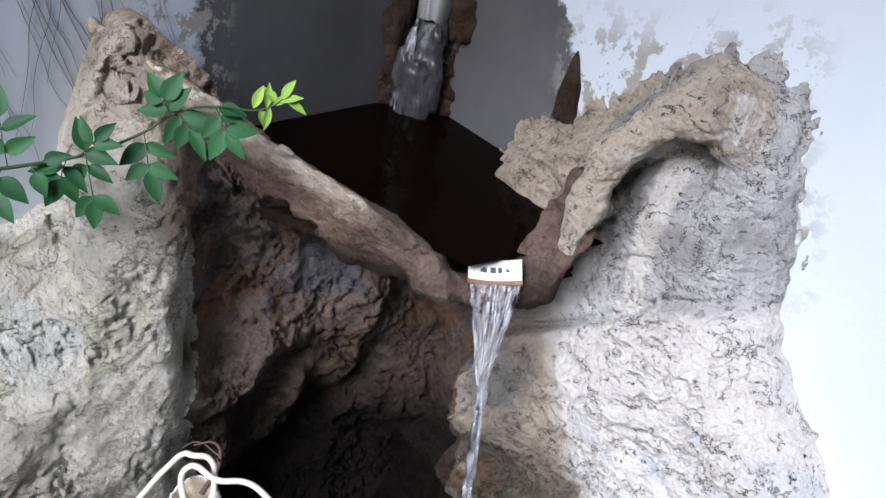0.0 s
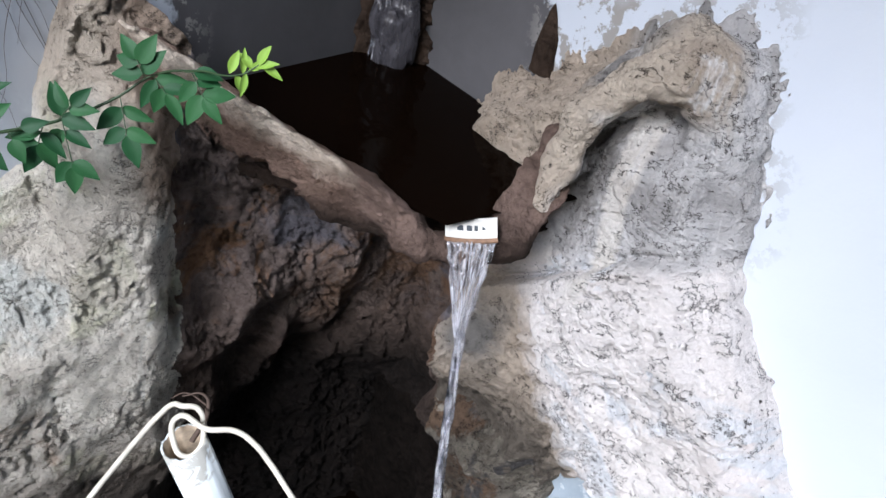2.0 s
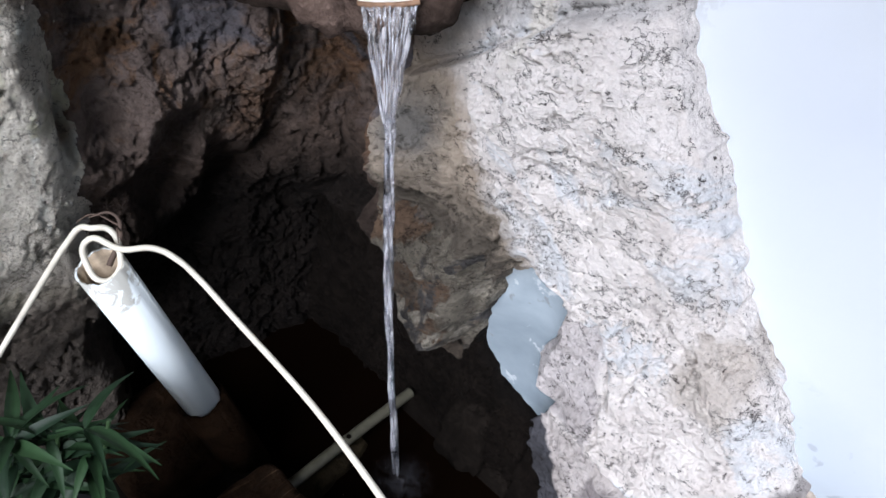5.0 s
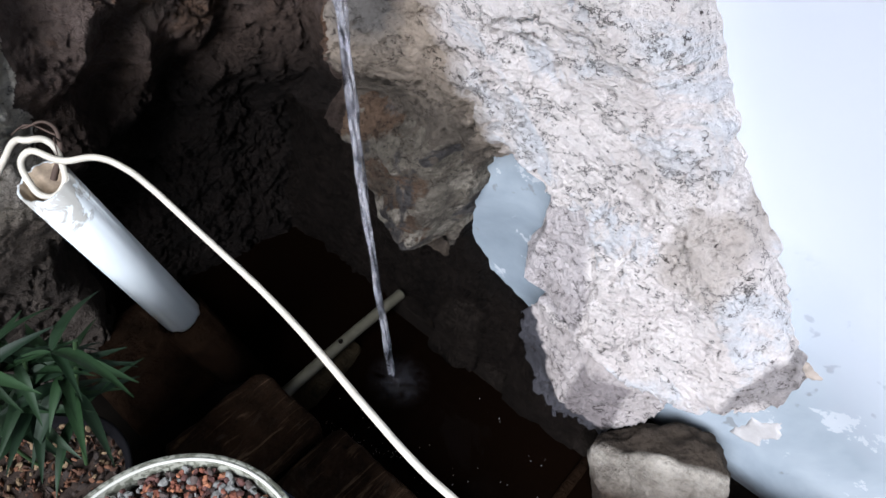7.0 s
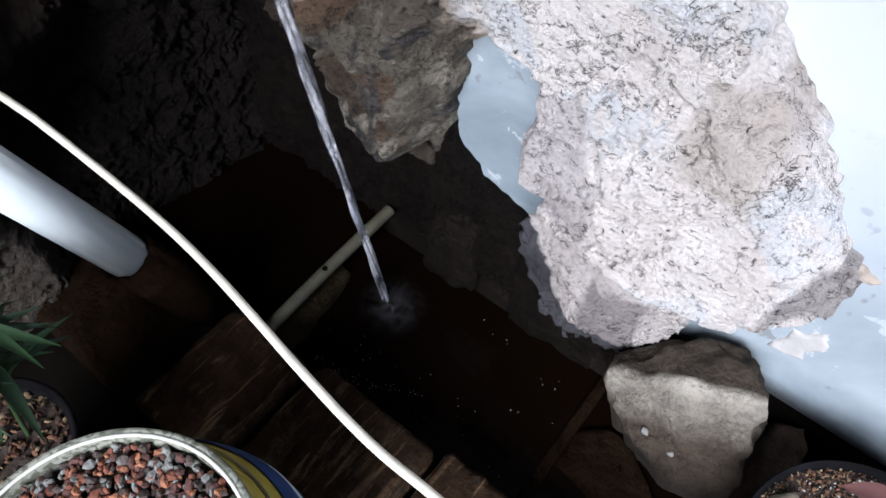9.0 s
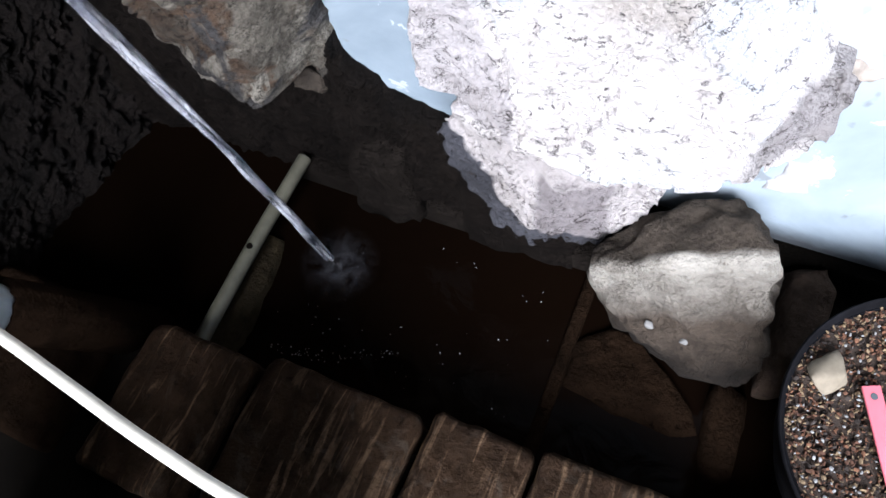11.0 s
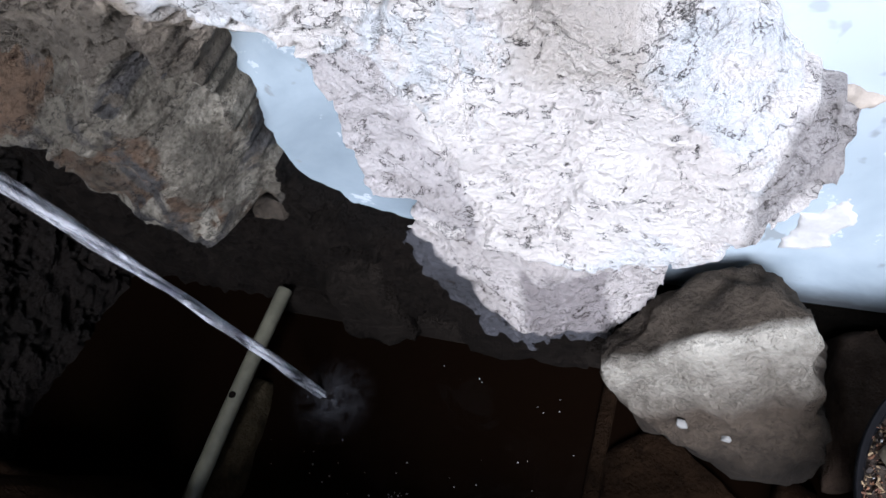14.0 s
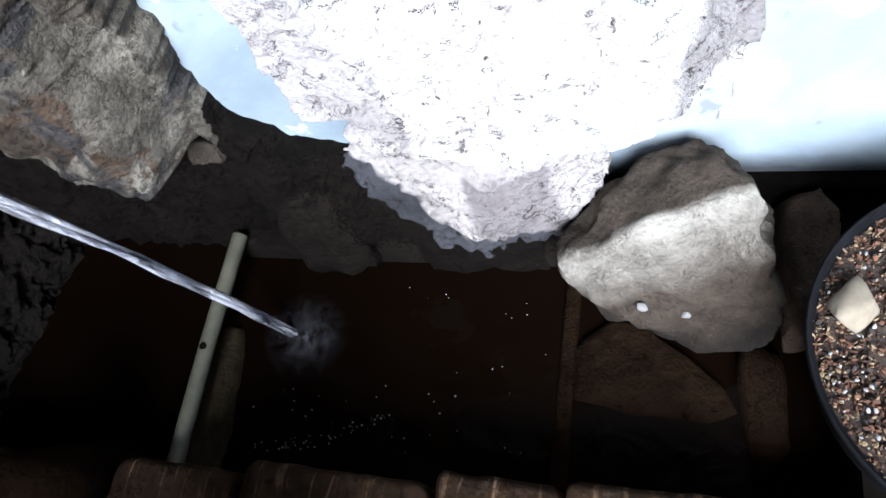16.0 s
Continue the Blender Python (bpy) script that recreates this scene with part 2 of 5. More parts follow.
# Wet brown mortar; the hollow's shade is painted into the darker lower zones.
RECESS = mortar("wet_shaded_hollow", (0.26, 0.205, 0.18), (0.095, 0.072, 0.062), (0.005, 0.004, 0.003), rough=0.65, spec=0.12, tints=[
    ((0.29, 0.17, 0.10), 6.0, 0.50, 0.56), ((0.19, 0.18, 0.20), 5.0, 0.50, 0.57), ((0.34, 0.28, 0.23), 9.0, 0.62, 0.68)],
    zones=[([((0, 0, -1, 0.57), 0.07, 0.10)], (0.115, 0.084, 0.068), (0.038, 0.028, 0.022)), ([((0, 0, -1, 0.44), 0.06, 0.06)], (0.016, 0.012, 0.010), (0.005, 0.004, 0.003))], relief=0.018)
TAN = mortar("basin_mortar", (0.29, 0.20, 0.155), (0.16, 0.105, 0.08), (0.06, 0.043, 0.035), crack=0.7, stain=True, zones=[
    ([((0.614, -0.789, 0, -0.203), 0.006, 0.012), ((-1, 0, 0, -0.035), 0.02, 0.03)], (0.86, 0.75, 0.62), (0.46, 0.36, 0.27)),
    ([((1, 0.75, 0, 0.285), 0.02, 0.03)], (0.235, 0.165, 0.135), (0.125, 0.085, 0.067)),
    # Below the rim: the basin's underside, its shade painted dark.
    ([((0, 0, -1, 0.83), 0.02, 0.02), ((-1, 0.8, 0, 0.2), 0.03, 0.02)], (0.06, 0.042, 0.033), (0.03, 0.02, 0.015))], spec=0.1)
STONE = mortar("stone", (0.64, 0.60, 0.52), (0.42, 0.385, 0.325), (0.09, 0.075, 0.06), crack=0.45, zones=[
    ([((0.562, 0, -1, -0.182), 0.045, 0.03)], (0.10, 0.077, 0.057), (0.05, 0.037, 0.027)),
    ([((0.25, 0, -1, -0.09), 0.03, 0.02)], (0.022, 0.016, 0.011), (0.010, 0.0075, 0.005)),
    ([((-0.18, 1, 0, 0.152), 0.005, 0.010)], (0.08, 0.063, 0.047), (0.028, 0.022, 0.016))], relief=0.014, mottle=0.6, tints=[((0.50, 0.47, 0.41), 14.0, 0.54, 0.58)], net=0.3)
WETSTONE = mortar("wet_brick", (0.034, 0.0195, 0.011), (0.009, 0.0052, 0.003), (0.006, 0.004, 0.003), crack=0.5, rough=0.6, relief=0.006, spec=0.06, tints=[((0.05, 0.036, 0.025), 26.0, 0.58, 0.64)],
    streak=([((0, 0, 1, -0.02), 0.02, 0.01)], (0.125, 0.080, 0.047), (85, 9, 25), (0, 0, 0.25)))
SUNK = mortar("sunken_stone", (0.014, 0.0078, 0.0043), (0.005, 0.003, 0.0017), (0.002, 0.0015, 0.001), crack=0.5, rough=0.7, relief=0.006, spec=0.02)
MUD = mortar("stained_render", (0.085, 0.057, 0.040), (0.038, 0.026, 0.019), (0.02, 0.015, 0.012), crack=0.5, spec=0.1)
DREGS = mortar("pit_mud", (0.017, 0.0135, 0.011), (0.006, 0.0047, 0.0037), (0.004, 0.003, 0.002), crack=0.6, spec=0.04)
GAP_SHADE = mortar("gap_shade", (0.009, 0.007, 0.005), (0.004, 0.003, 0.002), (0.003, 0.002, 0.002), crack=0.5, spec=0.04)


def paint_mat(name, halves, lace):
    """White wall paint, with a patch of bare grey render."""
    def build(nt, b):
        co = nt.nodes.new("ShaderNodeTexCoord").outputs["Object"]
        big = noise_tex(nt, 2.2, 4, 0.5, 0.3, co)
        spots = noise_tex(nt, 16.0, 5, 0.6, 0.4, co)
        col = ramp(nt, big, [(0.3, (0.40, 0.435, 0.49)), (0.7, (0.47, 0.505, 0.55))])
        col = mix(nt, ramp(nt, spots, [(0.66, (0, 0, 0)), (0.72, (1, 1, 1))]), col, (0.42, 0.455, 0.50))
        # Lower wall: damp bluish dirt, with some of its shade painted in.
        damp_shade = zone(nt, co, (-0.25, 0, -1, 0.56), 0.10, 0.09, 6.0)
        col = mix(nt, damp_shade, col, ramp(nt, noise_tex(nt, 6.0, 6, 0.55, 0.4, co), [(0.34, (0.15, 0.185, 0.215)), (0.52, (0.235, 0.28, 0.315)), (0.68, (0.30, 0.345, 0.38))]))
        # Band along the wall's foot: mud stain and painted shade together.
        col = mix(nt, zone(nt, co, (0, 0, -1, 0.105), 0.014, 0.03, 7.0), col, (0.05, 0.055, 0.06))
        specks = math_node(nt, "MULTIPLY", damp_shade, ramp(nt, noise_tex(nt, 28.0, 3, 0.5, 0.2, co), [(0.66, (0, 0, 0)), (0.70, (0.8, 0.8, 0.8))]))
        col = mix(nt, specks, col, (0.16, 0.175, 0.185))
        flakes = math_node(nt, "MULTIPLY", damp_shade, ramp(nt, noise_tex(nt, 13.0, 7, 0.65, 0.3, co), [(0.60, (0, 0, 0)), (0.615, (0.7, 0.7, 0.7))]))
        col = mix(nt, flakes, col, (0.42, 0.45, 0.48))
        m = None
        for hs in halves:
            z = zone(nt, co, *hs)
            m = z if m is None else math_node(nt, "MULTIPLY", m, z)
        grey = ramp(nt, noise_tex(nt, 5.0, 5, 0.6, 0.3, co), [(0.3, (0.045, 0.044, 0.046)), (0.7, (0.080, 0.078, 0.082))])
        col = mix(nt, m, col, grey)
        # Thin mortar wiped over the paint, torn into lace.
        wipe = ramp(nt, noise_tex(nt, 30.0, 9, 0.70, 0.0, co), [(0.52, (0, 0, 0)), (0.545, (1, 1, 1))])
        for hs in lace:
            wipe = math_node(nt, "MULTIPLY", wipe, zone(nt, co, *hs))
        col = mix(nt, wipe, col, (0.24, 0.23, 0.215))
        nt.links.new(col, b.inputs["Base Color"])
        set_in(b, Roughness=0.7)
        bump(nt, b, noise_tex(nt, 40.0, 5, 0.6, 0, co), 0.18, 0.004)
    return mat(name, build)


PAINT = paint_mat("white_wall_paint", [((-1, 0, -0.58, 0.488), 0.004, 0.045, 28.0), ((0, 0, 1, -0.64), 0.03, 0.03)],
                  [((0.15, 0, -1, 1.11), 0.03, 0.05), ((0, 0, 1, -0.86), 0.03, 0.04), ((-1, 0, -0.3, 0.52), 0.03, 0.03), ((1, 0, 0, 0.14), 0.02, 0.02)])
PAINT_W = paint_mat("west_wall_paint", [((0, 1, 0, 0.42), 0.006, 0.05, 24.0)], [((0, 1, 0, 0.50), 0.02, 0.03), ((0, -1, 0, -0.38), 0.02, 0.03)])
PVC = plain("white_pvc", (0.75, 0.79, 0.80), 0.35, 0, 0.05, 20, 0.05)
CHALK = plain("chalky_fleck", (0.15, 0.147, 0.14), 0.8)
HOSE = plain("cream_hose", (0.50, 0.475, 0.40), 0.5, 0, 0.22, 40, 0.15)
EARTH = plain("wet_ground", (0.003, 0.0024, 0.0018), 0.9, 0, 0.5, 12, 0.6, spec=0.03)


def water_mat(nt, b):
    set_in(b, Base_Color=(0.0027, 0.0014, 0.0008), Roughness=0.06)
    b.inputs["Specular IOR Level"].default_value = 0.035
    b.inputs["IOR"].default_value = 1.33
    bump(nt, b, noise_tex(nt, 22.0, 3, 0.5, 0.6), 0.12, 0.01)


WATER = mat("dark_water", water_mat)


def stream_mat(nt, b):
    co = nt.nodes.new("ShaderNodeTexCoord").outputs["Object"]
    mp = nt.nodes.new("ShaderNodeMapping")
    mp.inputs["Scale"].default_value = (90, 90, 14)
    nt.links.new(co, mp.inputs["Vector"])
    n = noise_tex(nt, 1.0, 5, 0.6, 0.5, mp.outputs[0])
    set_in(b, Base_Color=(0.80, 0.81, 0.86), Roughness=0.12)
    b.inputs["IOR"].default_value = 1.33
    nt.links.new(ramp(nt, n, [(0.36, (0.60, 0.60, 0.60)), (0.60, (1, 1, 1))]), b.inputs["Transmission Weight"])
    bump(nt, b, n, 0.5, 0.004)


STREAM = mat("falling_water", stream_mat)



def sheet_mat(nt, b):
    co = nt.nodes.new("ShaderNodeTexCoord").outputs["Object"]
    mp = nt.nodes.new("ShaderNodeMapping")
    mp.inputs["Scale"].default_value = (150, 150, 12)
    nt.links.new(co, mp.inputs["Vector"])
    n = noise_tex(nt, 1.0, 4, 0.6, 0.3, mp.outputs[0])
    set_in(b, Base_Color=(0.7, 0.68, 0.69), Roughness=0.2)
    nt.links.new(ramp(nt, n, [(0.42, (0.04, 0.04, 0.04)), (0.68, (0.5, 0.5, 0.5))]), b.inputs["Alpha"])


SHEET = mat("water_sheet", sheet_mat)


def rush_mat(nt, b):
    co = nt.nodes.new("ShaderNodeTexCoord").outputs["Object"]
    mp = nt.nodes.new("ShaderNodeMapping")
    mp.inputs["Scale"].default_value = (60, 60, 14)
    nt.links.new(co, mp.inputs["Vector"])
    n = noise_tex(nt, 1.0, 6, 0.65, 0.5, mp.outputs[0])
    set_in(b, Base_Color=(0.075, 0.072, 0.08), Roughness=0.25)
    b.inputs["Specular IOR Level"].default_value = 0.25
    b.inputs["IOR"].default_value = 1.33
    nt.links.new(ramp(nt, n, [(0.35, (0.75, 0.75, 0.75)), (0.62, (0.30, 0.30, 0.30))]), b.inputs["Transmission Weight"])
    bump(nt, b, n, 0.5, 0.004)


RUSH = mat("rushing_water", rush_mat)


def froth_mat(nt, b):
    """A film of froth, thick in the middle and broken up outwards."""
    co = nt.nodes.new("ShaderNodeTexCoord").outputs["Object"]
    ln = nt.nodes.new("ShaderNodeVectorMath")
    ln.operation = "LENGTH"
    nt.links.new(co, ln.inputs[0])
    fall_off = nt.nodes.new("ShaderNodeMapRange")
    fall_off.inputs["From Min"].default_value = 0.064
    fall_off.inputs["From Max"].default_value = 0.004
    nt.links.new(ln.outputs["Value"], fall_off.inputs["Value"])
    n = ramp(nt, noise_tex(nt, 45.0, 6, 0.7, 0.8, co), [(0.36, (0, 0, 0)), (0.75, (0.22, 0.22, 0.22))])
    nt.links.new(math_node(nt, "MULTIPLY", math_node(nt, "POWER", fall_off.outputs[0], 1.6), n), b.inputs["Alpha"])
    set_in(b, Base_Color=(0.34, 0.35, 0.39), Roughness=0.6)


FROTH = mat("froth", froth_mat)


# ---- mesh tools ----
def by_place(me, verts, faces, rule):
    """Gives each face the material that rule(centre) numbers."""
    c = np.asarray(verts)[np.asarray(faces)].mean(1)
    me.polygons.foreach_set("material_index", rule(c).astype(np.int32))
    return me


def mesh_of(name, verts, faces, material, smooth=True):
    me = bpy.data.meshes.new(name)
    faces = faces.tolist() if isinstance(faces, np.ndarray) else [tuple(f) for f in faces]
    me.from_pydata(np.asarray(verts, float).tolist(), [], faces)
    me.update()
    if smooth:
        me.shade_smooth()
    for m in (material if isinstance(material, (list, tuple)) else [material]):
        me.materials.append(m)
    return me


def from_bm(name, bm, material, smooth=True):
    me = bpy.data.meshes.new(name)
    bm.normal_update()
    bm.to_mesh(me)
    bm.free()
    if smooth:
        me.shade_smooth()
    me.materials.append(material)
    return me


def part(name, me, parent, label=""):
    ob = new(name, me)
    ob.parent = parent
    if label:
        ob["label"] = label
    return ob


def thing(name, at=(0, 0, 0), label="", category="", group="", kind=""):
    ob = new(name)
    ob.empty_display_size = 0.05
    ob.location = at
    return tagged(ob, label, category, group, kind)


def box_bm(x0, x1, y0, y1, z0, z1, bevel=0.0, seg=2):
    bm = bmesh.new()
    bmesh.ops.create_cube(bm, size=1.0)
    for v in bm.verts:
        v.co = Vector(((x0 + x1) / 2 + v.co.x * (x1 - x0), (y0 + y1) / 2 + v.co.y * (y1 - y0), (z0 + z1) / 2 + v.co.z * (z1 - z0)))
    if bevel:
        bmesh.ops.bevel(bm, geom=bm.edges[:], offset=bevel, segments=seg, affect="EDGES", profile=0.6)
    return bm


def hash3(i, seed):
    n = (i[..., 0] * 374761393 + i[..., 1] * 668265263 + i[..., 2] * 2147483647 + seed * 974634777) & 0xFFFFFFFF
    n = ((n ^ (n >> 13)) * 1274126177) & 0xFFFFFFFF
    n = n ^ (n >> 16)
    return (n & 0xFFFF) / 65535.0


def vnoise(p, scale, seed=0, octaves=3, gain=0.5):
    """Value noise of many points, about -1 to 1."""
    out, amp, tot = 0.0, 1.0, 0.0
    for o in range(octaves):
        q = p * scale * 2 ** o + 17.3 * o
        i = np.floor(q).astype(np.int64)
        f = q - i
        u = f * f * (3 - 2 * f)
        acc = 0.0
        for a in (0, 1):
            for b in (0, 1):
                for c in (0, 1):
                    w = (u[..., 0] if a else 1 - u[..., 0]) * (u[..., 1] if b else 1 - u[..., 1]) * (u[..., 2] if c else 1 - u[..., 2])
                    acc = acc + w * hash3(i + np.array([a, b, c]), seed + o)
        out = out + amp * (acc * 2 - 1)
        tot += amp
        amp *= gain
    return out / tot


def vnoise2(u, v, scale, seed=0, octaves=3, gain=0.5):
    """Value noise on a plane, about -1 to 1."""
    out, amp, tot = 0.0, 1.0, 0.0
    for o in range(octaves):
        qu, qv = u * scale * 2 ** o + 17.3 * o, v * scale * 2 ** o + 9.1 * o
        iu, iv = np.floor(qu).astype(np.int64), np.floor(qv).astype(np.int64)
        fu, fv = qu - iu, qv - iv
        fu, fv = fu * fu * (3 - 2 * fu), fv * fv * (3 - 2 * fv)
        acc = 0.0
        for a in (0, 1):
            for b in (0, 1):
                h = hash3(np.stack([iu + a, iv + b, np.full_like(iu, 7 * o)], -1), seed + o)
                acc = acc + (fu if a else 1 - fu) * (fv if b else 1 - fv) * h
        out = out + amp * (acc * 2 - 1)
        tot += amp
        amp *= gain
    return out / tot


def plaster(u, v, seed, wide=1.5, pocks=1.0):
    """Trowelled cement skin, in metres out of the surface: overlapping torn plates, ragged cracks along
    their edges, short level tears, pits and grit."""
    q = vnoise2(u, v * wide, 8, seed, 6, 0.62)
    gate = vnoise2(u, v, 9, seed + 11, 3, 0.6)
    out = 0.0
    for level, lip in ((-0.22, 0.006), (-0.02, 0.007), (0.20, 0.006)):
        out = out + lip * step(level - 0.018, level + 0.018, q)
        out = out - 0.016 * np.exp(-((q - level + 0.030) / 0.028) ** 2) * step(-0.02, 0.18, vnoise2(u, v, 14, seed + 41 + int(level * 50), 3, 0.6))
    t = vnoise2(u, v * 2.4, 26, seed + 5, 4, 0.62)
    out = out - 0.011 * pocks * np.exp(-(t / 0.045) ** 2) * step(0.08, 0.28, gate) * step(0.1, 0.3, vnoise2(u, v, 38, seed + 6, 2))
    out = out - 0.006 * pocks * step(0.45, 0.62, vnoise2(u, v * 1.4, 58, seed + 7, 2)) * step(-0.3, 0.3, gate)
    return out + 0.0016 * vnoise2(u, v, 75, seed + 8, 2, 0.6) + 0.0018 * vnoise2(u, v * 1.3, 26, seed + 9, 3, 0.6)


def lattice(lo, hi, size, block=4):
    lo, hi = np.array(lo, float), np.array(hi, float)
    n = np.ceil((hi - lo) / (size * block)).astype(int) * block + 1
    return lo, n


def rough(d, p, fn, reach=0.03):
    """Adds fn(p) to the distance d, close to the skin alone."""
    out = np.array(d)
    m = np.abs(d) < reach
    if m.any():
        out[m] += fn(p[m])
    return out


def smin(a, b, k):
    h = np.clip(0.5 + 0.5 * (b - a) / k, 0, 1)
    return b + (a - b) * h - k * h * (1 - h)


def step(a, b, x):
    t = np.clip((x - a) / (b - a), 0, 1)
    return t * t * (3 - 2 * t)


def capsule(p, a, b, ra, rb):
    a, b = np.array(a), np.array(b)
    ab = b - a
    t = np.clip(((p - a) @ ab) / (ab @ ab), 0, 1)
    return np.linalg.norm(p - a - t[..., None] * ab, axis=-1) - (ra + (rb - ra) * t)


def chain(p, pts, k=0.02):
    """A lumpy ridge through (x, y, z, radius) stations."""
    d = None
    for a, b in zip(pts, pts[1:]):
        c = capsule(p, a[:3], b[:3], a[3], b[3])
        d = c if d is None else smin(d, c, k)
    return d


def polygon(u, v, pts):
    """Signed distance to a closed outline, negative inside."""
    d = np.full(u.shape, 1e9)
    inside = np.zeros(u.shape, bool)
    for (x0, y0), (x1, y1) in zip(pts, pts[1:] + pts[:1]):
        ex, ey = x1 - x0, y1 - y0
        t = np.clip(((u - x0) * ex + (v - y0) * ey) / (ex * ex + ey * ey), 0, 1)
        d = np.minimum(d, np.hypot(u - x0 - t * ex, v - y0 - t * ey))
        cross = ((y0 > v) != (y1 > v)) & (u < (x1 - x0) * (v - y0) / (y1 - y0 + 1e-12) + x0)
        inside ^= cross
    return np.where(inside, -d, d)


def sculpt(field, lo, hi, size, band=0.02, block=4):
    """Surface nets: the skin of field(p) < 0 in a box. A coarse pass finds the blocks near the skin; only they are worked out in full."""
    lo, n = lattice(lo, hi, size, block)
    cn = (n - 1) // block + 1
    coarse = field(lo + size * block * np.stack(np.meshgrid(*[np.arange(k) for k in cn], indexing="ij"), -1).reshape(-1, 3).astype(float)).reshape(tuple(cn))
    low, high = coarse[:-1, :-1, :-1].copy(), coarse[:-1, :-1, :-1].copy()
    for a in (0, 1):
        for b in (0, 1):
            for c in (0, 1):
                w = coarse[a:cn[0] - 1 + a, b:cn[1] - 1 + b, c:cn[2] - 1 + c]
                low, high = np.minimum(low, w), np.maximum(high, w)
    cells = np.argwhere((low < band) & (high > -band))
    f = np.repeat(np.repeat(np.repeat(coarse, block, 0), block, 1), block, 2)[:n[0], :n[1], :n[2]].astype(np.float32)
    offs = np.stack(np.meshgrid(*[np.arange(block + 1)] * 3, indexing="ij"), -1).reshape(-1, 3)
    flat = np.zeros(int(n[0] * n[1] * n[2]), bool)
    for o in offs:
        q = cells * block + o
        flat[(q[:, 0] * n[1] + q[:, 1]) * n[2] + q[:, 2]] = True
    ids = np.flatnonzero(flat)
    for part_ids in np.array_split(ids, max(1, len(ids) // 400000)):
        q = np.stack(np.unravel_index(part_ids, tuple(n)), -1)
        f.reshape(-1)[part_ids] = field(lo + size * q.astype(float))
    f[[0, -1]] = np.maximum(f[[0, -1]], 1e-4)
    f[:, [0, -1]] = np.maximum(f[:, [0, -1]], 1e-4)
    f[:, :, [0, -1]] = np.maximum(f[:, :, [0, -1]], 1e-4)
    m = n - 1
    key, pos_all, quads = [], [], []
    for ax in range(3):
        sl0, sl1 = [slice(None)] * 3, [slice(None)] * 3
        sl0[ax], sl1[ax] = slice(0, -1), slice(1, None)
        a, b = f[tuple(sl0)], f[tuple(sl1)]
        cross = (a < 0) != (b < 0)
        idx = np.argwhere(cross)
        fa, fb = a[cross], b[cross]
        pos = idx.astype(float)
        pos[:, ax] += fa / (fa - fb)
        u, v = [(1, 2), (2, 0), (0, 1)][ax]
        ok = (idx[:, u] > 0) & (idx[:, v] > 0) & (idx[:, u] < m[u]) & (idx[:, v] < m[v])
        idx, pos, first = idx[ok], pos[ok], (fa < 0)[ok]
        cs = []
        for du, dv in ((-1, -1), (0, -1), (0, 0), (-1, 0)):
            c = idx.copy()
            c[:, u] += du
            c[:, v] += dv
            cs.append((c[:, 0] * m[1] + c[:, 1]) * m[2] + c[:, 2])
            pos_all.append(pos)
        key += cs
        quad = np.stack(cs, 1)
        quad[~first] = quad[~first][:, ::-1]
        quads.append(quad)
    key, pos_all = np.concatenate(key), np.concatenate(pos_all)
    used, inv = np.unique(key, return_inverse=True)
    cnt = np.bincount(inv)
    verts = lo + size * np.stack([np.bincount(inv, pos_all[:, k]) / cnt for k in range(3)], 1)
    return verts, np.searchsorted(used, np.concatenate(quads))


def tube(name, pts, radius, material, caps=True, sides=12, res=8):
    cu = bpy.data.curves.new(name, "CURVE")
    cu.dimensions = "3D"
    cu.bevel_depth = radius
    cu.bevel_resolution = max(1, sides // 4)
    cu.resolution_u = res
    cu.use_fill_caps = caps
    sp = cu.splines.new("BEZIER")
    sp.bezier_points.add(len(pts) - 1)
    for bp, p in zip(sp.bezier_points, pts):
        bp.co = p[:3]
        bp.radius = p[3] if len(p) > 3 else 1.0
        bp.handle_left_type = bp.handle_right_type = "AUTO"
    ob = bpy.data.objects.new(name, cu)
    scene.collection.objects.link(ob)
    me = bpy.data.meshes.new_from_object(ob.evaluated_get(bpy.context.evaluated_depsgraph_get()))
    bpy.data.objects.remove(ob)
    bpy.data.curves.remove(cu)
    me.name = name
    me.materials.clear()
    me.materials.append(material)
    me.shade_smooth()
    return me


# ---- walls and ground ----
wall = new("wall_north", from_bm("wall_north", box_bm(-0.62, 4.0, 0.04, 0.19, -0.4, 3.0), PAINT, False))
tagged(wall, "white painted plaster wall with mortar smears", "wall", kind="structure")


def west_x(y):
    """The face of the west wall, which leans out of square."""
    return -0.44 + 0.222 * (0.03 - y)


bm = box_bm(-0.15, 0, -3.0, 0.2, -0.4, 3.0)
wall = new("wall_west", from_bm("wall_west", bm, PAINT_W, False))
wall.matrix_world = Matrix.Translation((west_x(0.03), 0.03, 0)) @ Matrix.Rotation(math.atan(0.222), 4, "Z")
tagged(wall, "dirty white wall behind the rockwork", "wall", kind="structure")

# Unseen roof, added to keep sky light off the corner and pit.
roof = new("ceiling", from_bm("ceiling", box_bm(-0.9, 3.4, -1.5, 0.25, 2.35, 2.45), plain("plain_roof_grey", (0.20, 0.19, 0.18), 0.8), False))
tagged(roof, "unseen plain roof, added to cut the light from above", "ceiling", kind="structure")

# The ground, one sheet with the tank's pit let into it.
bm = bmesh.new()
xs, ys = [-60, -0.42, 0.72, 60], [-60, -0.33, 0.03, 60]
grid = [[bm.verts.new((x, y, 0.03)) for y in ys] for x in xs]
for i in range(3):
    for j in range(3):
        if (i, j) != (1, 1):
            bm.faces.new((grid[i][j], grid[i + 1][j], grid[i + 1][j + 1], grid[i][j + 1]))
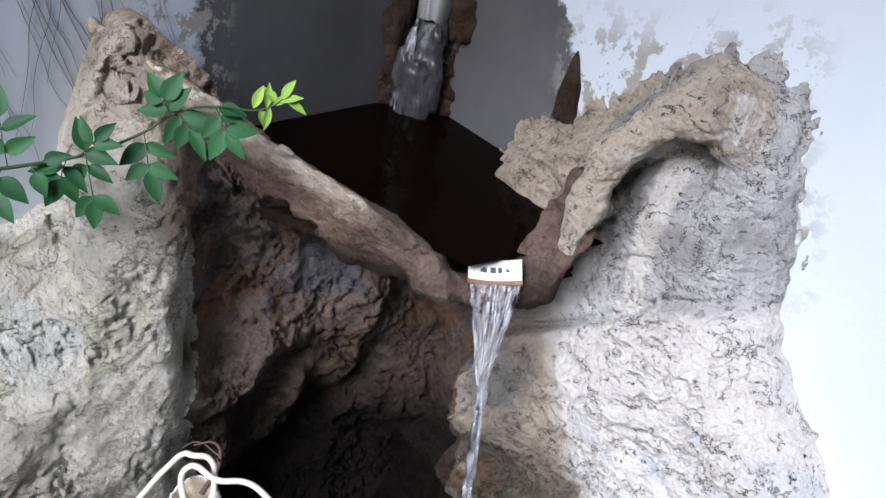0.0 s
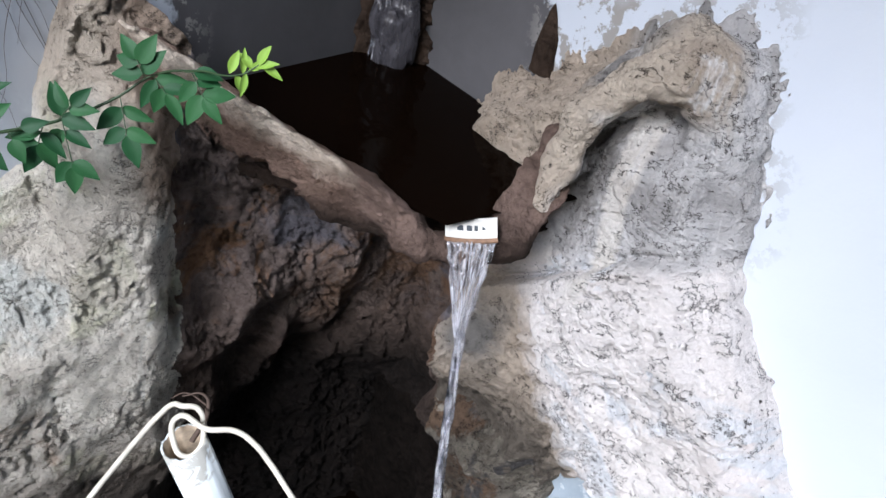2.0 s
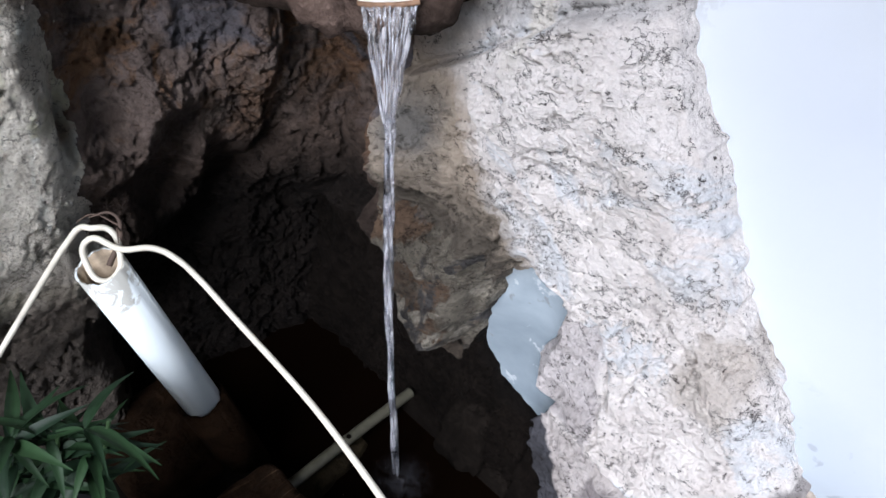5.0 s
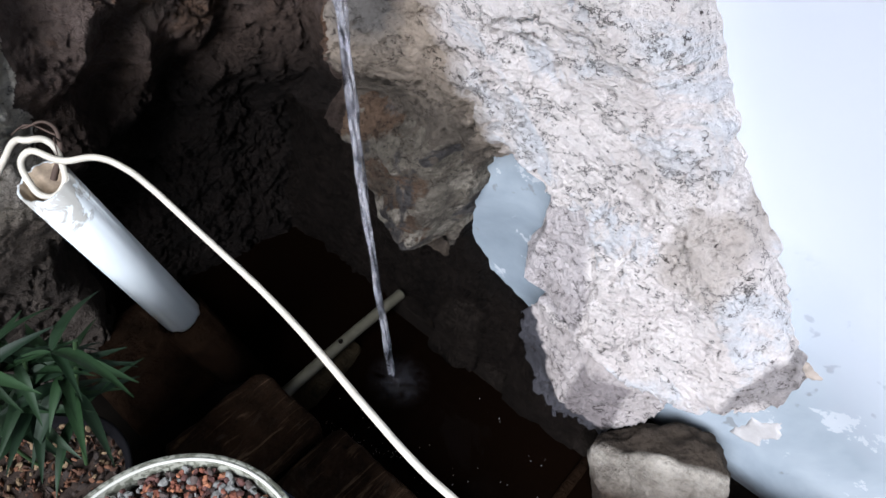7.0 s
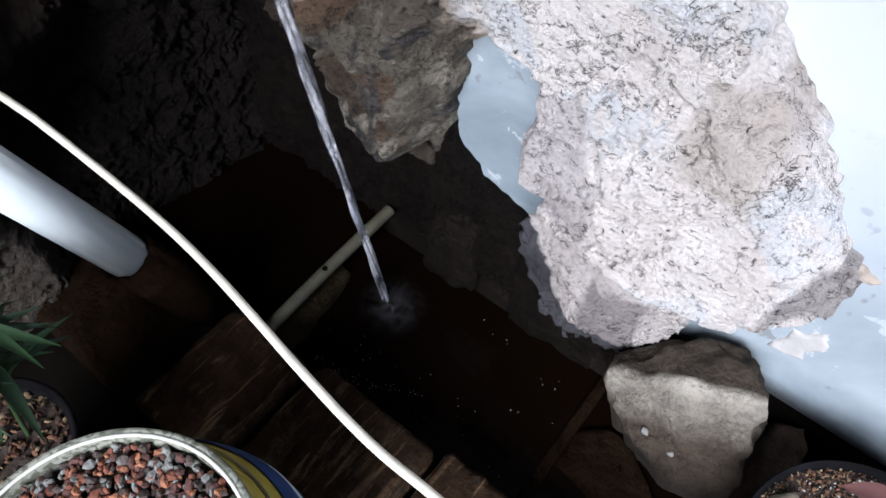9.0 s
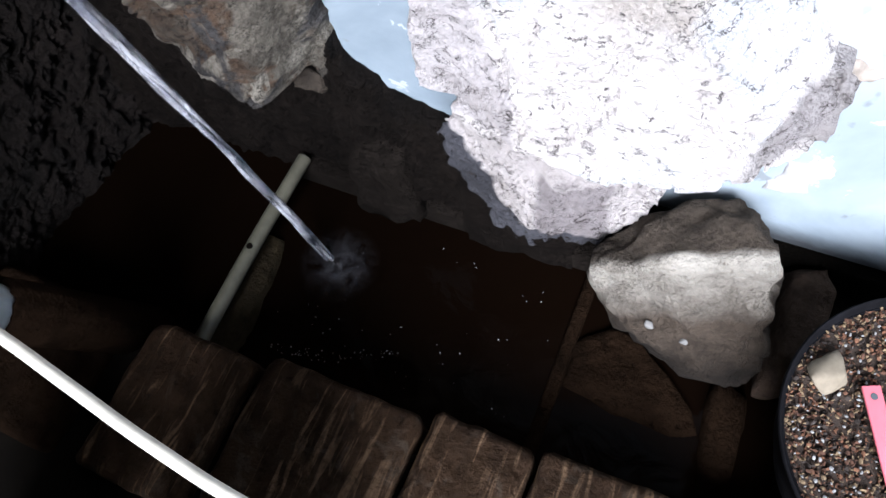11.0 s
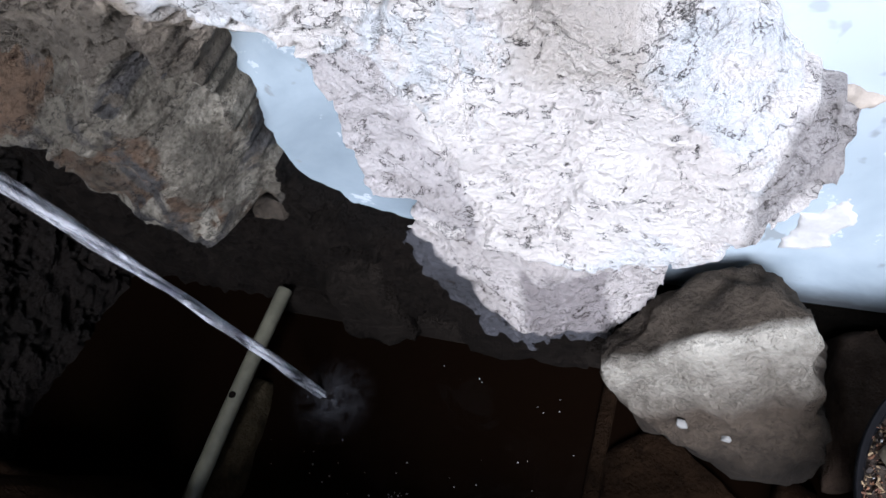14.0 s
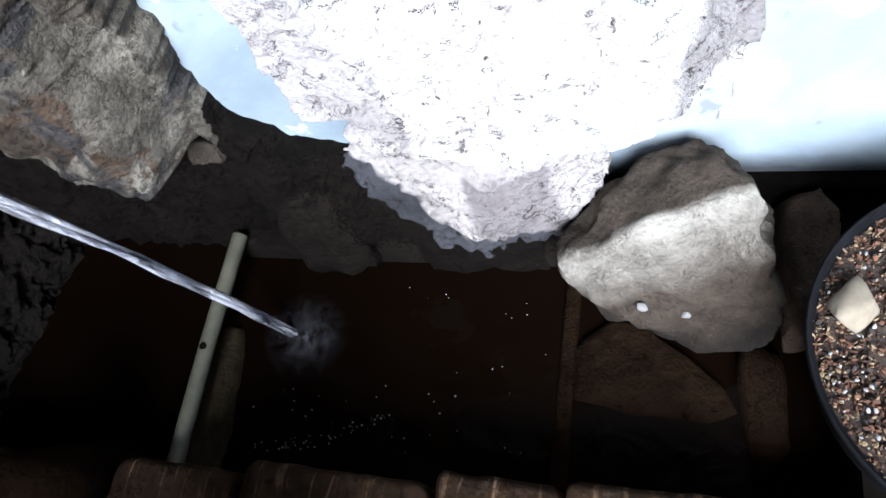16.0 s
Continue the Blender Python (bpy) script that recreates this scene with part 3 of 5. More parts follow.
low = {v: bm.verts.new((v.co.x, v.co.y, -0.3)) for v in (grid[1][1], grid[2][1], grid[2][2], grid[1][2])}
ring = list(low)
for a, b in zip(ring, ring[1:] + ring[:1]):
    bm.faces.new((a, b, low[b], low[a]))
bm.faces.new([low[v] for v in ring])
ground = new("ground", from_bm("ground", bm, EARTH, False))
tagged(ground, "dark wet ground with a water pit", "ground", kind="structure")

# ---- the rock fountain ----
fountain = thing("rock_fountain", (-0.1, -0.2, 0.0), "corner rock fountain of sculpted cement with a basin", "fountain")
fountain.location = (0, 0, 0)
RIGHT = [(-0.16, 0.93), (-0.02, 1.0), (0.06, 1.06), (0.13, 1.09), (0.185, 1.04), (0.225, 0.96), (0.245, 0.85), (0.29, 0.78), (0.355, 0.715),
         (0.44, 0.58), (0.50, 0.52), (0.575, 0.42), (0.62, 0.36), (0.605, 0.32), (0.565, 0.265), (0.50, 0.245), (0.43, 0.235), (0.33, 0.25),
         (0.29, 0.262), (0.232, 0.268), (0.224, 0.30), (0.236, 0.365), (0.245, 0.42), (0.236, 0.46), (0.19, 0.472), (0.145, 0.45), (0.125, 0.40), (0.116, 0.33), (0.104, 0.28), (0.112, 0.22), (0.16, 0.175), (0.25, 0.14), (0.28, 0.03), (0.12, -0.06),
         (-0.5, -0.06), (-0.5, 0.80), (-0.25, 0.80)]


FOOT = [(0.288, 0.272), (0.276, 0.235), (0.282, 0.185), (0.335, 0.125), (0.39, 0.085), (0.44, 0.07), (0.485, 0.13), (0.497, 0.20), (0.485, 0.28)]
ROOT = [(0.27, 0.20), (0.26, 0.05), (0.27, -0.06), (0.42, -0.06), (0.42, 0.10), (0.36, 0.2)]


def under_line(x):
    """The lower edge of the hanging lobe; below it the rock is cut back."""
    return np.interp(x, [-0.15, -0.06, 0.0, 0.05, 0.08, 0.11, 0.15, 0.2, 0.25, 0.28], [0.30, 0.235, 0.195, 0.18, 0.19, 0.235, 0.265, 0.235, 0.215, 0.16])


LOBE = [(-0.12, 0.40), (-0.045, 0.372), (-0.03, 0.31), (-0.008, 0.252), (0.05, 0.204), (0.085, 0.222), (0.105, 0.30), (0.118, 0.40), (0.12, 0.50), (-0.12, 0.53)]
GRAIN = 0.0025
R_LO, R_HI = (-0.52, -0.15, -0.08), (0.68, 0.07, 1.16)
L_LO, L_HI = (-0.50, -0.95, -0.1), (-0.12, 0.05, 1.08)


def line_dip(x, z, pts, width):
    """1 along a broken line, falling off to both sides."""
    d = np.full(x.shape, 1e9)
    for (x0, z0), (x1, z1) in zip(pts, pts[1:]):
        ex, ez = x1 - x0, z1 - z0
        t = np.clip(((x - x0) * ex + (z - z0) * ez) / (ex * ex + ez * ez), 0, 1)
        d = np.minimum(d, np.hypot(x - x0 - t * ex, z - z0 - t * ez))
    return np.exp(-(d / width) ** 2)


def spot(x, z, cx, cz, rx, rz):
    return np.exp(-(((x - cx) / rx) ** 2 + ((z - cz) / rz) ** 2))


def ledge_line(x):
    """The upper edge of the proud lower slab."""
    return np.interp(x, [-0.08, 0.01, 0.061, 0.104, 0.154, 0.222, 0.264, 0.30], [0.66, 0.711, 0.753, 0.785, 0.828, 0.855, 0.860, 0.84])


def right_sheet():
    """Outline, thickness and smears of the right-hand rock over the wall's plane."""
    lo, n = lattice(R_LO, R_HI, GRAIN)
    x, z = np.meshgrid(lo[0] + GRAIN * np.arange(n[0]), lo[2] + GRAIN * np.arange(n[2]), indexing="ij")
    outline = polygon(x, z, RIGHT)
    n1, n2 = vnoise2(x, z, 9, 2, 3), vnoise2(x, z, 34, 3, 4, 0.62)
    d = outline + 0.010 * vnoise2(x, z, 22, 1, 4, 0.65) + 0.005 * vnoise2(x, z, 75, 4, 2)
    steep = step(0.32, 0.26, x) * step(0.50, 0.44, z)
    th = 0.016 + 0.05 * step(0.0, 0.045 - 0.02 * steep, -d)
    over = z - ledge_line(x) + 0.006 * n2
    th = th + 0.024 * step(0.004, -0.004, over) - 0.010 * np.exp(-((over - 0.006) / 0.005) ** 2) * step(-0.4, 0.2, n1)
    # The knob under the spout and the lobe hanging below it; between the lobe and the bare paint the rock lies back.
    th = th + 0.055 * spot(x, z, -0.05, 0.57, 0.06, 0.06)
    lobe = polygon(x, z, LOBE) + 0.006 * n2
    corner = step(0.14, 0.10, x - 0.12 * np.clip(z - 0.45, 0, 1)) * step(0.50, 0.42, z)
    th = th * (1 - corner) + corner * (0.028 + 0.016 * n1 + 0.008 * n2 + 0.090 * step(0.004, -0.022, lobe) * (0.2 + 0.8 * step(0.125, 0.055, x - 0.12 * (z - 0.22))))
    th = th - 0.05 * spot(x, z, -0.01, 0.455, 0.05, 0.025) - 0.02 * spot(x, z, 0.062, 0.20, 0.012, 0.014)
    keep = step(-0.10, -0.075, x + 0.02 * n1 - 0.1 * np.clip(0.5 - z, 0, 1))
    th = np.where(z < 0.8, 0.02 + (th - 0.02) * keep, th)
    under = step(0.008, -0.012, z - under_line(x) + 0.012 * n1) * step(0.30, 0.27, x) * step(-0.01, 0.004, lobe)
    th = th * (1 - under) + (0.024 + 0.012 * n1) * under
    low = step(0.12, 0.08, z) * step(0.26, 0.2, x)
    th = th * (1 - low) + 0.03 * low
    th = th + 0.022 * np.abs(vnoise2(x, z, 16, 33, 4, 0.6)) * np.maximum(under, corner) * step(-0.012, 0.006, lobe)
    th = th + 0.020 * vnoise2(x, z * 1.4, 15, 37, 4, 0.6) * corner * step(0.004, -0.012, lobe)
    # The blocky end of the slab, set off by a groove, and a broken hollow at its far end.
    th = th - 0.014 * line_dip(x + 0.006 * n2, z, [(0.309, 0.48), (0.337, 0.445), (0.355, 0.396), (0.352, 0.352), (0.370, 0.305)], 0.006)
    th = th - (0.008 + 0.20 * np.clip(0.352 - x, 0, 0.11)) * step(0.004, -0.004, polygon(x + 0.006 * n2, z, [(0.2, 0.48), (0.309, 0.48), (0.337, 0.445), (0.355, 0.396), (0.352, 0.352), (0.370, 0.305), (0.3, 0.2), (0.2, 0.2)]))
    th = th - 0.020 * step(0.006, -0.01, polygon(x, z, [(0.555, 0.335), (0.565, 0.37), (0.60, 0.395), (0.64, 0.37), (0.61, 0.32), (0.575, 0.315)]) + 0.006 * n2)
    th = th - 0.006 * step(0.02, -0.01, np.hypot(x - 0.455, (z - 0.505) * 0.8) - 0.04 + 0.012 * n2)
    # The slot under the arch, deep below its lip and running out downwards.
    gap = np.interp(x, [0.036, 0.06, 0.105, 0.15], [0.925, 0.985, 1.028, 1.015]) - z
    th = th - 0.062 * step(0.0, 0.006, gap) * np.exp(-np.maximum(gap, 0) / 0.055) * step(0.165, 0.135, x) * step(0.02, 0.045, x)
    calm = 0.35 + 0.65 * step(0.02, -0.02, over)
    form = vnoise2(x, z, 5.5, 71, 2)
    th = th + 0.010 * n1 + (1 - corner) * (0.014 * form - 0.012 * np.abs(vnoise2(x, z * 0.8, 7, 72, 2)) + 0.006) + plaster(x, z, 60) * calm * (1 - 0.6 * corner) * (0.85 + 0.4 * step(0.25, 0.1, x)) - 0.004
    th = th + 0.012 * step(0.15, 0.05, x) * step(0.8, 0.6, z) * vnoise2(x, z, 20, 8, 4, 0.6)
    # Deep pockets in the wet corner below.
    for cx, cz, rx, rz, dp in ((-0.30, 0.44, 0.035, 0.045, 0.02), (-0.17, 0.40, 0.03, 0.06, 0.02)):
        th = th - dp * spot(x, z, cx, cz, rx, rz)
    # Thin smears of mortar dragged over the paint round the edge.
    smear = outline - 0.012 * step(0.80, 0.90, z) - 0.022 * step(0.98, 1.05, z) + 0.006 + 0.034 * vnoise2(x, z * 0.7, 42, 5, 4, 0.68)
    smear = np.maximum(smear, 0.84 - z)
    return lo, d, np.maximum(th, 0.004), smear


R_O, R_D, R_TH, R_SMEAR = right_sheet()


def right_rock(p):
    x, y, z = p[..., 0], p[..., 1], p[..., 2]
    i = np.clip(np.rint((x - R_O[0]) / GRAIN).astype(int), 0, R_D.shape[0] - 1)
    k = np.clip(np.rint((z - R_O[2]) / GRAIN).astype(int), 0, R_D.shape[1] - 1)
    f = np.maximum(np.maximum(0.04 - R_TH[i, k] - y, y - 0.06), R_D[i, k])
    f = np.minimum(f, np.maximum(np.maximum(0.0365 - y, y - 0.06), R_SMEAR[i, k]))
    # The blocky foot under the slab, with three broken faces.
    face = np.maximum(-0.062 + 0.55 * (x - 0.40) + 0.18 * np.clip(0.2 - z, 0, 1) - y, -0.056 - 0.22 * (x - 0.375) + 0.12 * (z - 0.2) - y)
    foot = np.maximum(polygon(x, z, FOOT), np.maximum(face, y - 0.05))
    foot = rough(foot, p, lambda q: 0.006 * vnoise(q, 9, 2, 2) + 0.010 * vnoise(q, 34, 3, 4, 0.65) - 0.008 * np.abs(vnoise(q, 24, 9, 3)) - 0.6 * plaster(q[:, 0] + q[:, 1], q[:, 2], 90))
    crease = chain(p, [(0.25, -0.05, 0.258, 0.008), (0.34, -0.060, 0.268, 0.010), (0.41, -0.062, 0.255, 0.010), (0.50, -0.05, 0.272, 0.008)])
    root = np.maximum(polygon(x, z, ROOT), np.maximum(-0.018 - y, y - 0.05))
    root = rough(root, p, lambda q: 0.012 * vnoise(q, 14, 12, 4, 0.6))
    f = smin(np.minimum(f, root), foot, 0.004)
    f = np.maximum(f, -rough(crease, p, lambda q: 0.006 * vnoise(q, 34, 3, 3)))
    arch = chain(p, [(0.046, -0.095, 0.862, 0.011), (0.044, -0.076, 0.91, 0.016), (0.060, -0.078, 0.975, 0.018), (0.105, -0.068, 1.035, 0.018), (0.15, -0.03, 1.05, 0.028), (0.19, 0.01, 0.99, 0.03), (0.225, 0.03, 0.88, 0.02)])
    back = chain(p, [(0.04, -0.02, 0.98, 0.03), (0.11, 0.0, 1.06, 0.035), (0.17, 0.02, 1.05, 0.03)])
    arch = rough(smin(arch, back, 0.03), p, lambda q: 0.009 * vnoise(q, 26, 4, 5, 0.65) - 0.007 * np.abs(vnoise(q, 50, 12, 3, 0.6)))
    f = smin(f, arch, 0.010)
    # The crumbling shelf where the basin meets the wall.
    shelf_r = chain(p, [(0.03, -0.05, 0.90, 0.026), (-0.03, -0.005, 0.915, 0.026), (-0.10, 0.022, 0.925, 0.020), (-0.18, 0.04, 0.925, 0.010)], 0.01)
    shelf_r = rough(shelf_r, p, lambda q: 0.018 * vnoise(q, 30, 13, 5, 0.65) - 0.026 * np.abs(vnoise(q, 26, 14, 3)) + 0.008)
    return smin(f, shelf_r, 0.010)


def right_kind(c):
    """0 pale cement, 1 the wet hollow, 2 the rock lying back under the slab, shaded by its colour, 3 the hanging lobe.
    """
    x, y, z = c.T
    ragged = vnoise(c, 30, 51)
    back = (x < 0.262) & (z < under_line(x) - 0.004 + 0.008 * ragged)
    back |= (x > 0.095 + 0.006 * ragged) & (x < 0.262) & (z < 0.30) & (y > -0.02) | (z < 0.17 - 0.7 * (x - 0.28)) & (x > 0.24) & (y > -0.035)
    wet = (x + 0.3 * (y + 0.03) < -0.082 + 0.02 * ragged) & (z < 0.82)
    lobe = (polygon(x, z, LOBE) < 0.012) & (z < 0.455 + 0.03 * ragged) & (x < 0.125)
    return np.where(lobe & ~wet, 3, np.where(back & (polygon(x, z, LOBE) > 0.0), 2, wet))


def left_sheet():
    """Height of the left-hand rock and of the wet hollow out of the west wall."""
    lo, n = lattice(L_LO, L_HI, GRAIN)
    y, z = np.meshgrid(lo[1] + GRAIN * np.arange(n[1]), lo[2] + GRAIN * np.arange(n[2]), indexing="ij")
    n1, n2 = vnoise2(y, z, 8, 14, 3), vnoise2(y, z, 32, 15, 4, 0.62)
    top = np.interp(y, [-1.0, -0.62, -0.555, -0.545, -0.52, -0.49, -0.465, -0.39, -0.36, 0.03], [0.62, 0.80, 0.825, 0.90, 0.97, 1.025, 1.035, 0.965, 0.83, 0.82])
    d = z - top + 0.012 * vnoise2(y, z, 24, 11, 4, 0.6)
    big = step(-0.37, -0.46, y + 0.02 * vnoise2(y, z, 9, 12, 2) - 0.04 * np.clip(z - 0.8, 0, 1))
    base = np.where(y < -0.42, -0.275, -0.272 + 0.03 * step(-0.1, 0.05, y))
    surf = base + 0.066 * big * step(0.02, 0.2, top - z)
    surf = surf + 0.035 * spot(y, z, -0.35, 0.56, 0.06, 0.06)
    surf = surf - 0.075 * step(0.40, 0.24, z + 0.05 * n1) * (1 - 0.3 * big)
    surf = surf - 0.035 * spot(y, z, -0.2, 0.36, 0.1, 0.12)
    surf = surf - 0.05 * np.exp(-(((y + 0.425 - 0.1 * (z - 0.62)) / 0.009) ** 2 + ((z - 0.62) / 0.04) ** 2))
    surf = surf - 0.04 * spot(y, z, -0.35, 0.495, 0.03, 0.012)
    # Caves and bosses of the wet hollow.
    wet = 1 - big
    for cy, cz, ry, rz, dp in ((-0.30, 0.455, 0.035, 0.050, 0.07), (-0.19, 0.43, 0.040, 0.045, 0.07), (-0.11, 0.47, 0.03, 0.06, 0.05), (-0.24, 0.33, 0.05, 0.03, 0.05),
                               (-0.17, 0.60, 0.015, 0.05, 0.018), (-0.33, 0.68, 0.05, 0.012, 0.022), (-0.255, 0.555, 0.045, 0.018, 0.03)):
        surf = surf - 0.55 * dp * wet * spot(y + 0.01 * n2, z + 0.01 * n1, cy, cz, ry, rz)
    for cy, cz, ry, rz, dp in ((-0.245, 0.50, 0.018, 0.06, 0.035), (-0.15, 0.66, 0.03, 0.09, 0.03), (-0.32, 0.61, 0.04, 0.035, 0.025), (-0.37, 0.43, 0.03, 0.05, 0.03)):
        surf = surf + dp * wet * spot(y + 0.01 * n2, z, cy, cz, ry, rz)
    surf = surf + (0.012 + 0.006 * wet) * n1 + (0.003 + 0.010 * wet) * n2 + wet * 0.010 * np.abs(vnoise2(y, z, 18, 18, 3, 0.55))
    surf = surf + plaster(y, z, 120, 0.8, 0.4) * (0.42 + 0.2 * wet)
    surf = np.maximum(surf, west_x(y) + 0.006)
    return lo, d, surf


L_O, L_D, L_SURF = left_sheet()


def left_rock(p):
    x, y, z = p[..., 0], p[..., 1], p[..., 2]
    j = np.clip(np.rint((y - L_O[1]) / GRAIN).astype(int), 0, L_D.shape[0] - 1)
    k = np.clip(np.rint((z - L_O[2]) / GRAIN).astype(int), 0, L_D.shape[1] - 1)
    return np.maximum(np.maximum(x - L_SURF[j, k], L_D[j, k]), west_x(y) - 0.03 - x)


def basin(p):
    x, y, z = p[..., 0], p[..., 1], p[..., 2]
    # The straight rim: a rough flat-topped bar, highest on its outer edge.
    run = (x + 0.26) * 0.787 + (y + 0.455) * 0.617
    out = (x + 0.25) * 0.614 - (y + 0.40) * 0.789
    top = 0.986 - 0.40 * run + 0.35 * (out - 0.03) + 0.007 * vnoise(p * np.array([1, 1, 0.3]), 24, 27, 3)
    left = np.maximum(np.maximum(z - top, 0.795 - z), np.maximum(out - 0.053 + 0.55 * (top - z), 0.012 - 0.045 * step(0.15, 0.3, run) - out))
    left = np.maximum(left, np.maximum(-0.08 - run, run - 0.335))
    right = chain(p, [(0.034, -0.128, 0.825, 0.034), (0.038, -0.085, 0.885, 0.030), (0.01, -0.04, 0.915, 0.024)])
    right = np.maximum(right, 0.45 * x - 0.55 * y + 0.70 * z - 0.686)
    front = chain(p, [(-0.005, -0.255, 0.822, 0.022), (0.024, -0.19, 0.806, 0.018), (0.034, -0.128, 0.81, 0.026)])
    d1 = (x + 0.25) * 0.614 - (y + 0.40) * 0.789 + 0.06
    slab = np.maximum(np.maximum(d1, x - 0.02), np.maximum(z - 0.815, 0.79 - z))
    f = smin(smin(left, right, 0.02), smin(front, slab, 0.02), 0.03)
    f = rough(f, p, lambda q: 0.006 * vnoise(q, 13, 21, 3) + 0.006 * vnoise(q, 48, 22, 4, 0.65) - 0.008 * np.abs(vnoise(q, 30, 23, 4, 0.6)) + 0.003)
    notch = np.maximum(np.abs(y + 0.187) - 0.036, np.abs(x - 0.02) - 0.07)
    notch = np.maximum(notch, 0.826 - z)
    return np.maximum(f, -notch)


v, f = sculpt(right_rock, R_LO, R_HI, GRAIN)
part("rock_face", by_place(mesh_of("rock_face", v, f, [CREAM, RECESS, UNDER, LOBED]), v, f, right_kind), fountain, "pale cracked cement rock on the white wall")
v, f = sculpt(left_rock, L_LO, L_HI, GRAIN)
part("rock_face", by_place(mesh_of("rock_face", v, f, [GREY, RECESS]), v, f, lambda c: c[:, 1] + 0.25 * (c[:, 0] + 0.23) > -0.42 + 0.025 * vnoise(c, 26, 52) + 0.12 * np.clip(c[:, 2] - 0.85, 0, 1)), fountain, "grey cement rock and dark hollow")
v, f = sculpt(basin, (-0.42, -0.54, 0.72), (0.12, 0.08, 1.06), 0.003)
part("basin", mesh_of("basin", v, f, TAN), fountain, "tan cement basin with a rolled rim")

# Water standing in the basin and in the pit.
pts = [(-0.285, -0.37), (-0.178, -0.33), (-0.09, -0.29), (-0.02, -0.245), (0.024, -0.224), (0.028, -0.15), (0.04, -0.12), (0.05, 0.045), (-0.45, 0.045), (-0.37, -0.3)]
bm = bmesh.new()
bm.faces.new([bm.verts.new((x, y, 0.848 + 0.12 * (-(x - 0.03) * 0.9 + (y + 0.19) * 0.43))) for x, y in pts])
w = new("basin_water", from_bm("basin_water", bm, WATER, False))
tagged(w, "dark still water filling the basin", "water", kind="structure")
bm = box_bm(-0.42, 0.72, -0.33, 0.035, -0.3, -0.05)
w = new("pit_water", from_bm("pit_water", bm, WATER, False))
tagged(w, "black water in the pit below", "water", kind="structure")

# ---- pipe and hose ----
pipe = thing("pvc_pipe", (-0.085, -0.375, 0.2), "white plastic pipe standing on a brown stub", "pipe")
axis = Vector((-0.012, -0.095, 0.335))


def ring_tube(name, length, r_out, r_in, material, ragged=0.0, seg=40, seed=3):
    """An open pipe along z with wall thickness and a chipped top."""
    rnd = random.Random(seed)
    bm = bmesh.new()
    rows = []
    lift = [rnd.uniform(-ragged, ragged) for _ in range(seg)]
    for r, zz in ((r_out, 0), (r_out, length * 0.5), (r_out, length), (r_in, length), (r_in, length * 0.5), (r_in, 0)):
        rows.append([bm.verts.new((r * math.cos(2 * math.pi * k / seg), r * math.sin(2 * math.pi * k / seg), zz + (lift[k] if zz == length or zz == 0 else 0))) for k in range(seg)])
    for a, b in zip(rows, rows[1:] + rows[:1]):
        for k in range(seg):
            bm.faces.new((a[k], a[(k + 1) % seg], b[(k + 1) % seg], b[k]))
    me = from_bm(name, bm, material)
    return me


turn = axis.to_track_quat("Z", "Y").to_matrix().to_4x4()


def dirty_pvc(nt, b):
    """White plastic with flaking grey cement round its mouth."""
    co = nt.nodes.new("ShaderNodeTexCoord").outputs["Object"]
    n = ramp(nt, noise_tex(nt, 34.0, 7, 0.68, 0.8, co), [(0.46, (0, 0, 0)), (0.50, (1, 1, 1))])
    top = zone(nt, co, (0, 0, 1, -0.285), 0.006, 0.035, 30.0)
    col = ramp(nt, noise_tex(nt, 12.0, 5, 0.6, 0.4, co), [(0.3, (0.56, 0.62, 0.64)), (0.7, (0.62, 0.67, 0.68))])
    col = mix(nt, math_node(nt, "MULTIPLY", n, top), col, (0.34, 0.34, 0.31))
    low = zone(nt, co, (0, 0, -1, 0.012), 0.01, 0.02, 40.0)
    col = mix(nt, low, col, (0.16, 0.11, 0.07))
    nt.links.new(col, b.inputs["Base Color"])
    set_in(b, Roughness=0.45)
    bump(nt, b, math_node(nt, "MULTIPLY", n, top), 0.4, 0.002)


tubeob = part("tube", ring_tube("tube", axis.length - 0.012, 0.0272, 0.0245, mat("dirty_pvc", dirty_pvc), 0.002), pipe)
tubeob.data.materials.append(plain("muddy_bore", (0.30, 0.24, 0.17), 0.8, 0, 0.4, 60))
tubeob.data.polygons.foreach_set("material_index", [1 if math.hypot(q.center.x, q.center.y) < 0.0254 else 0 for q in tubeob.data.polygons])
tubeob.matrix_local = turn @ Matrix.Translation((0, 0, 0.012))
stub = part("stub", ring_tube("stub", 0.25, 0.035, 0.028, SUNK, 0.003), pipe, "brown muddy stub")
stub.matrix_local = turn @ Matrix.Translation((0, 0, -0.22))

def bezier(P, n):
    """Points along a Bezier curve of any degree."""
    P = [Vector(p) for p in P]
    out = []
    for i in range(n):
        q, t = P, i / (n - 1)
        while len(q) > 1:
            q = [a.lerp(b, t) for a, b in zip(q, q[1:])]
        out.append(tuple(q[0]))
    return out


# The hose comes up from the pots, dips once round in the pipe's mouth and leaves over the pit.
hose = thing("hose", (0, 0, 0), "cream plastic hose looped through the pipe's mouth", "hose")
way_in = bezier([(-0.129, -0.75, 0.25), (-0.13, -0.66, 0.36), (-0.19, -0.49, 0.475), (-0.142, -0.468, 0.582), (-0.118, -0.463, 0.573)], 9)
loop = []
for a in (0.8, -0.1, -1.0, -1.9, -2.9, -3.9):
    side, rise = 0.0175 * math.cos(a), 0.030 * math.sin(a)
    loop.append((-0.0985 + 0.32 * side - 0.63 * rise, -0.464 + 0.95 * side + 0.21 * rise, 0.552 + 0.75 * rise + 0.002 * a))
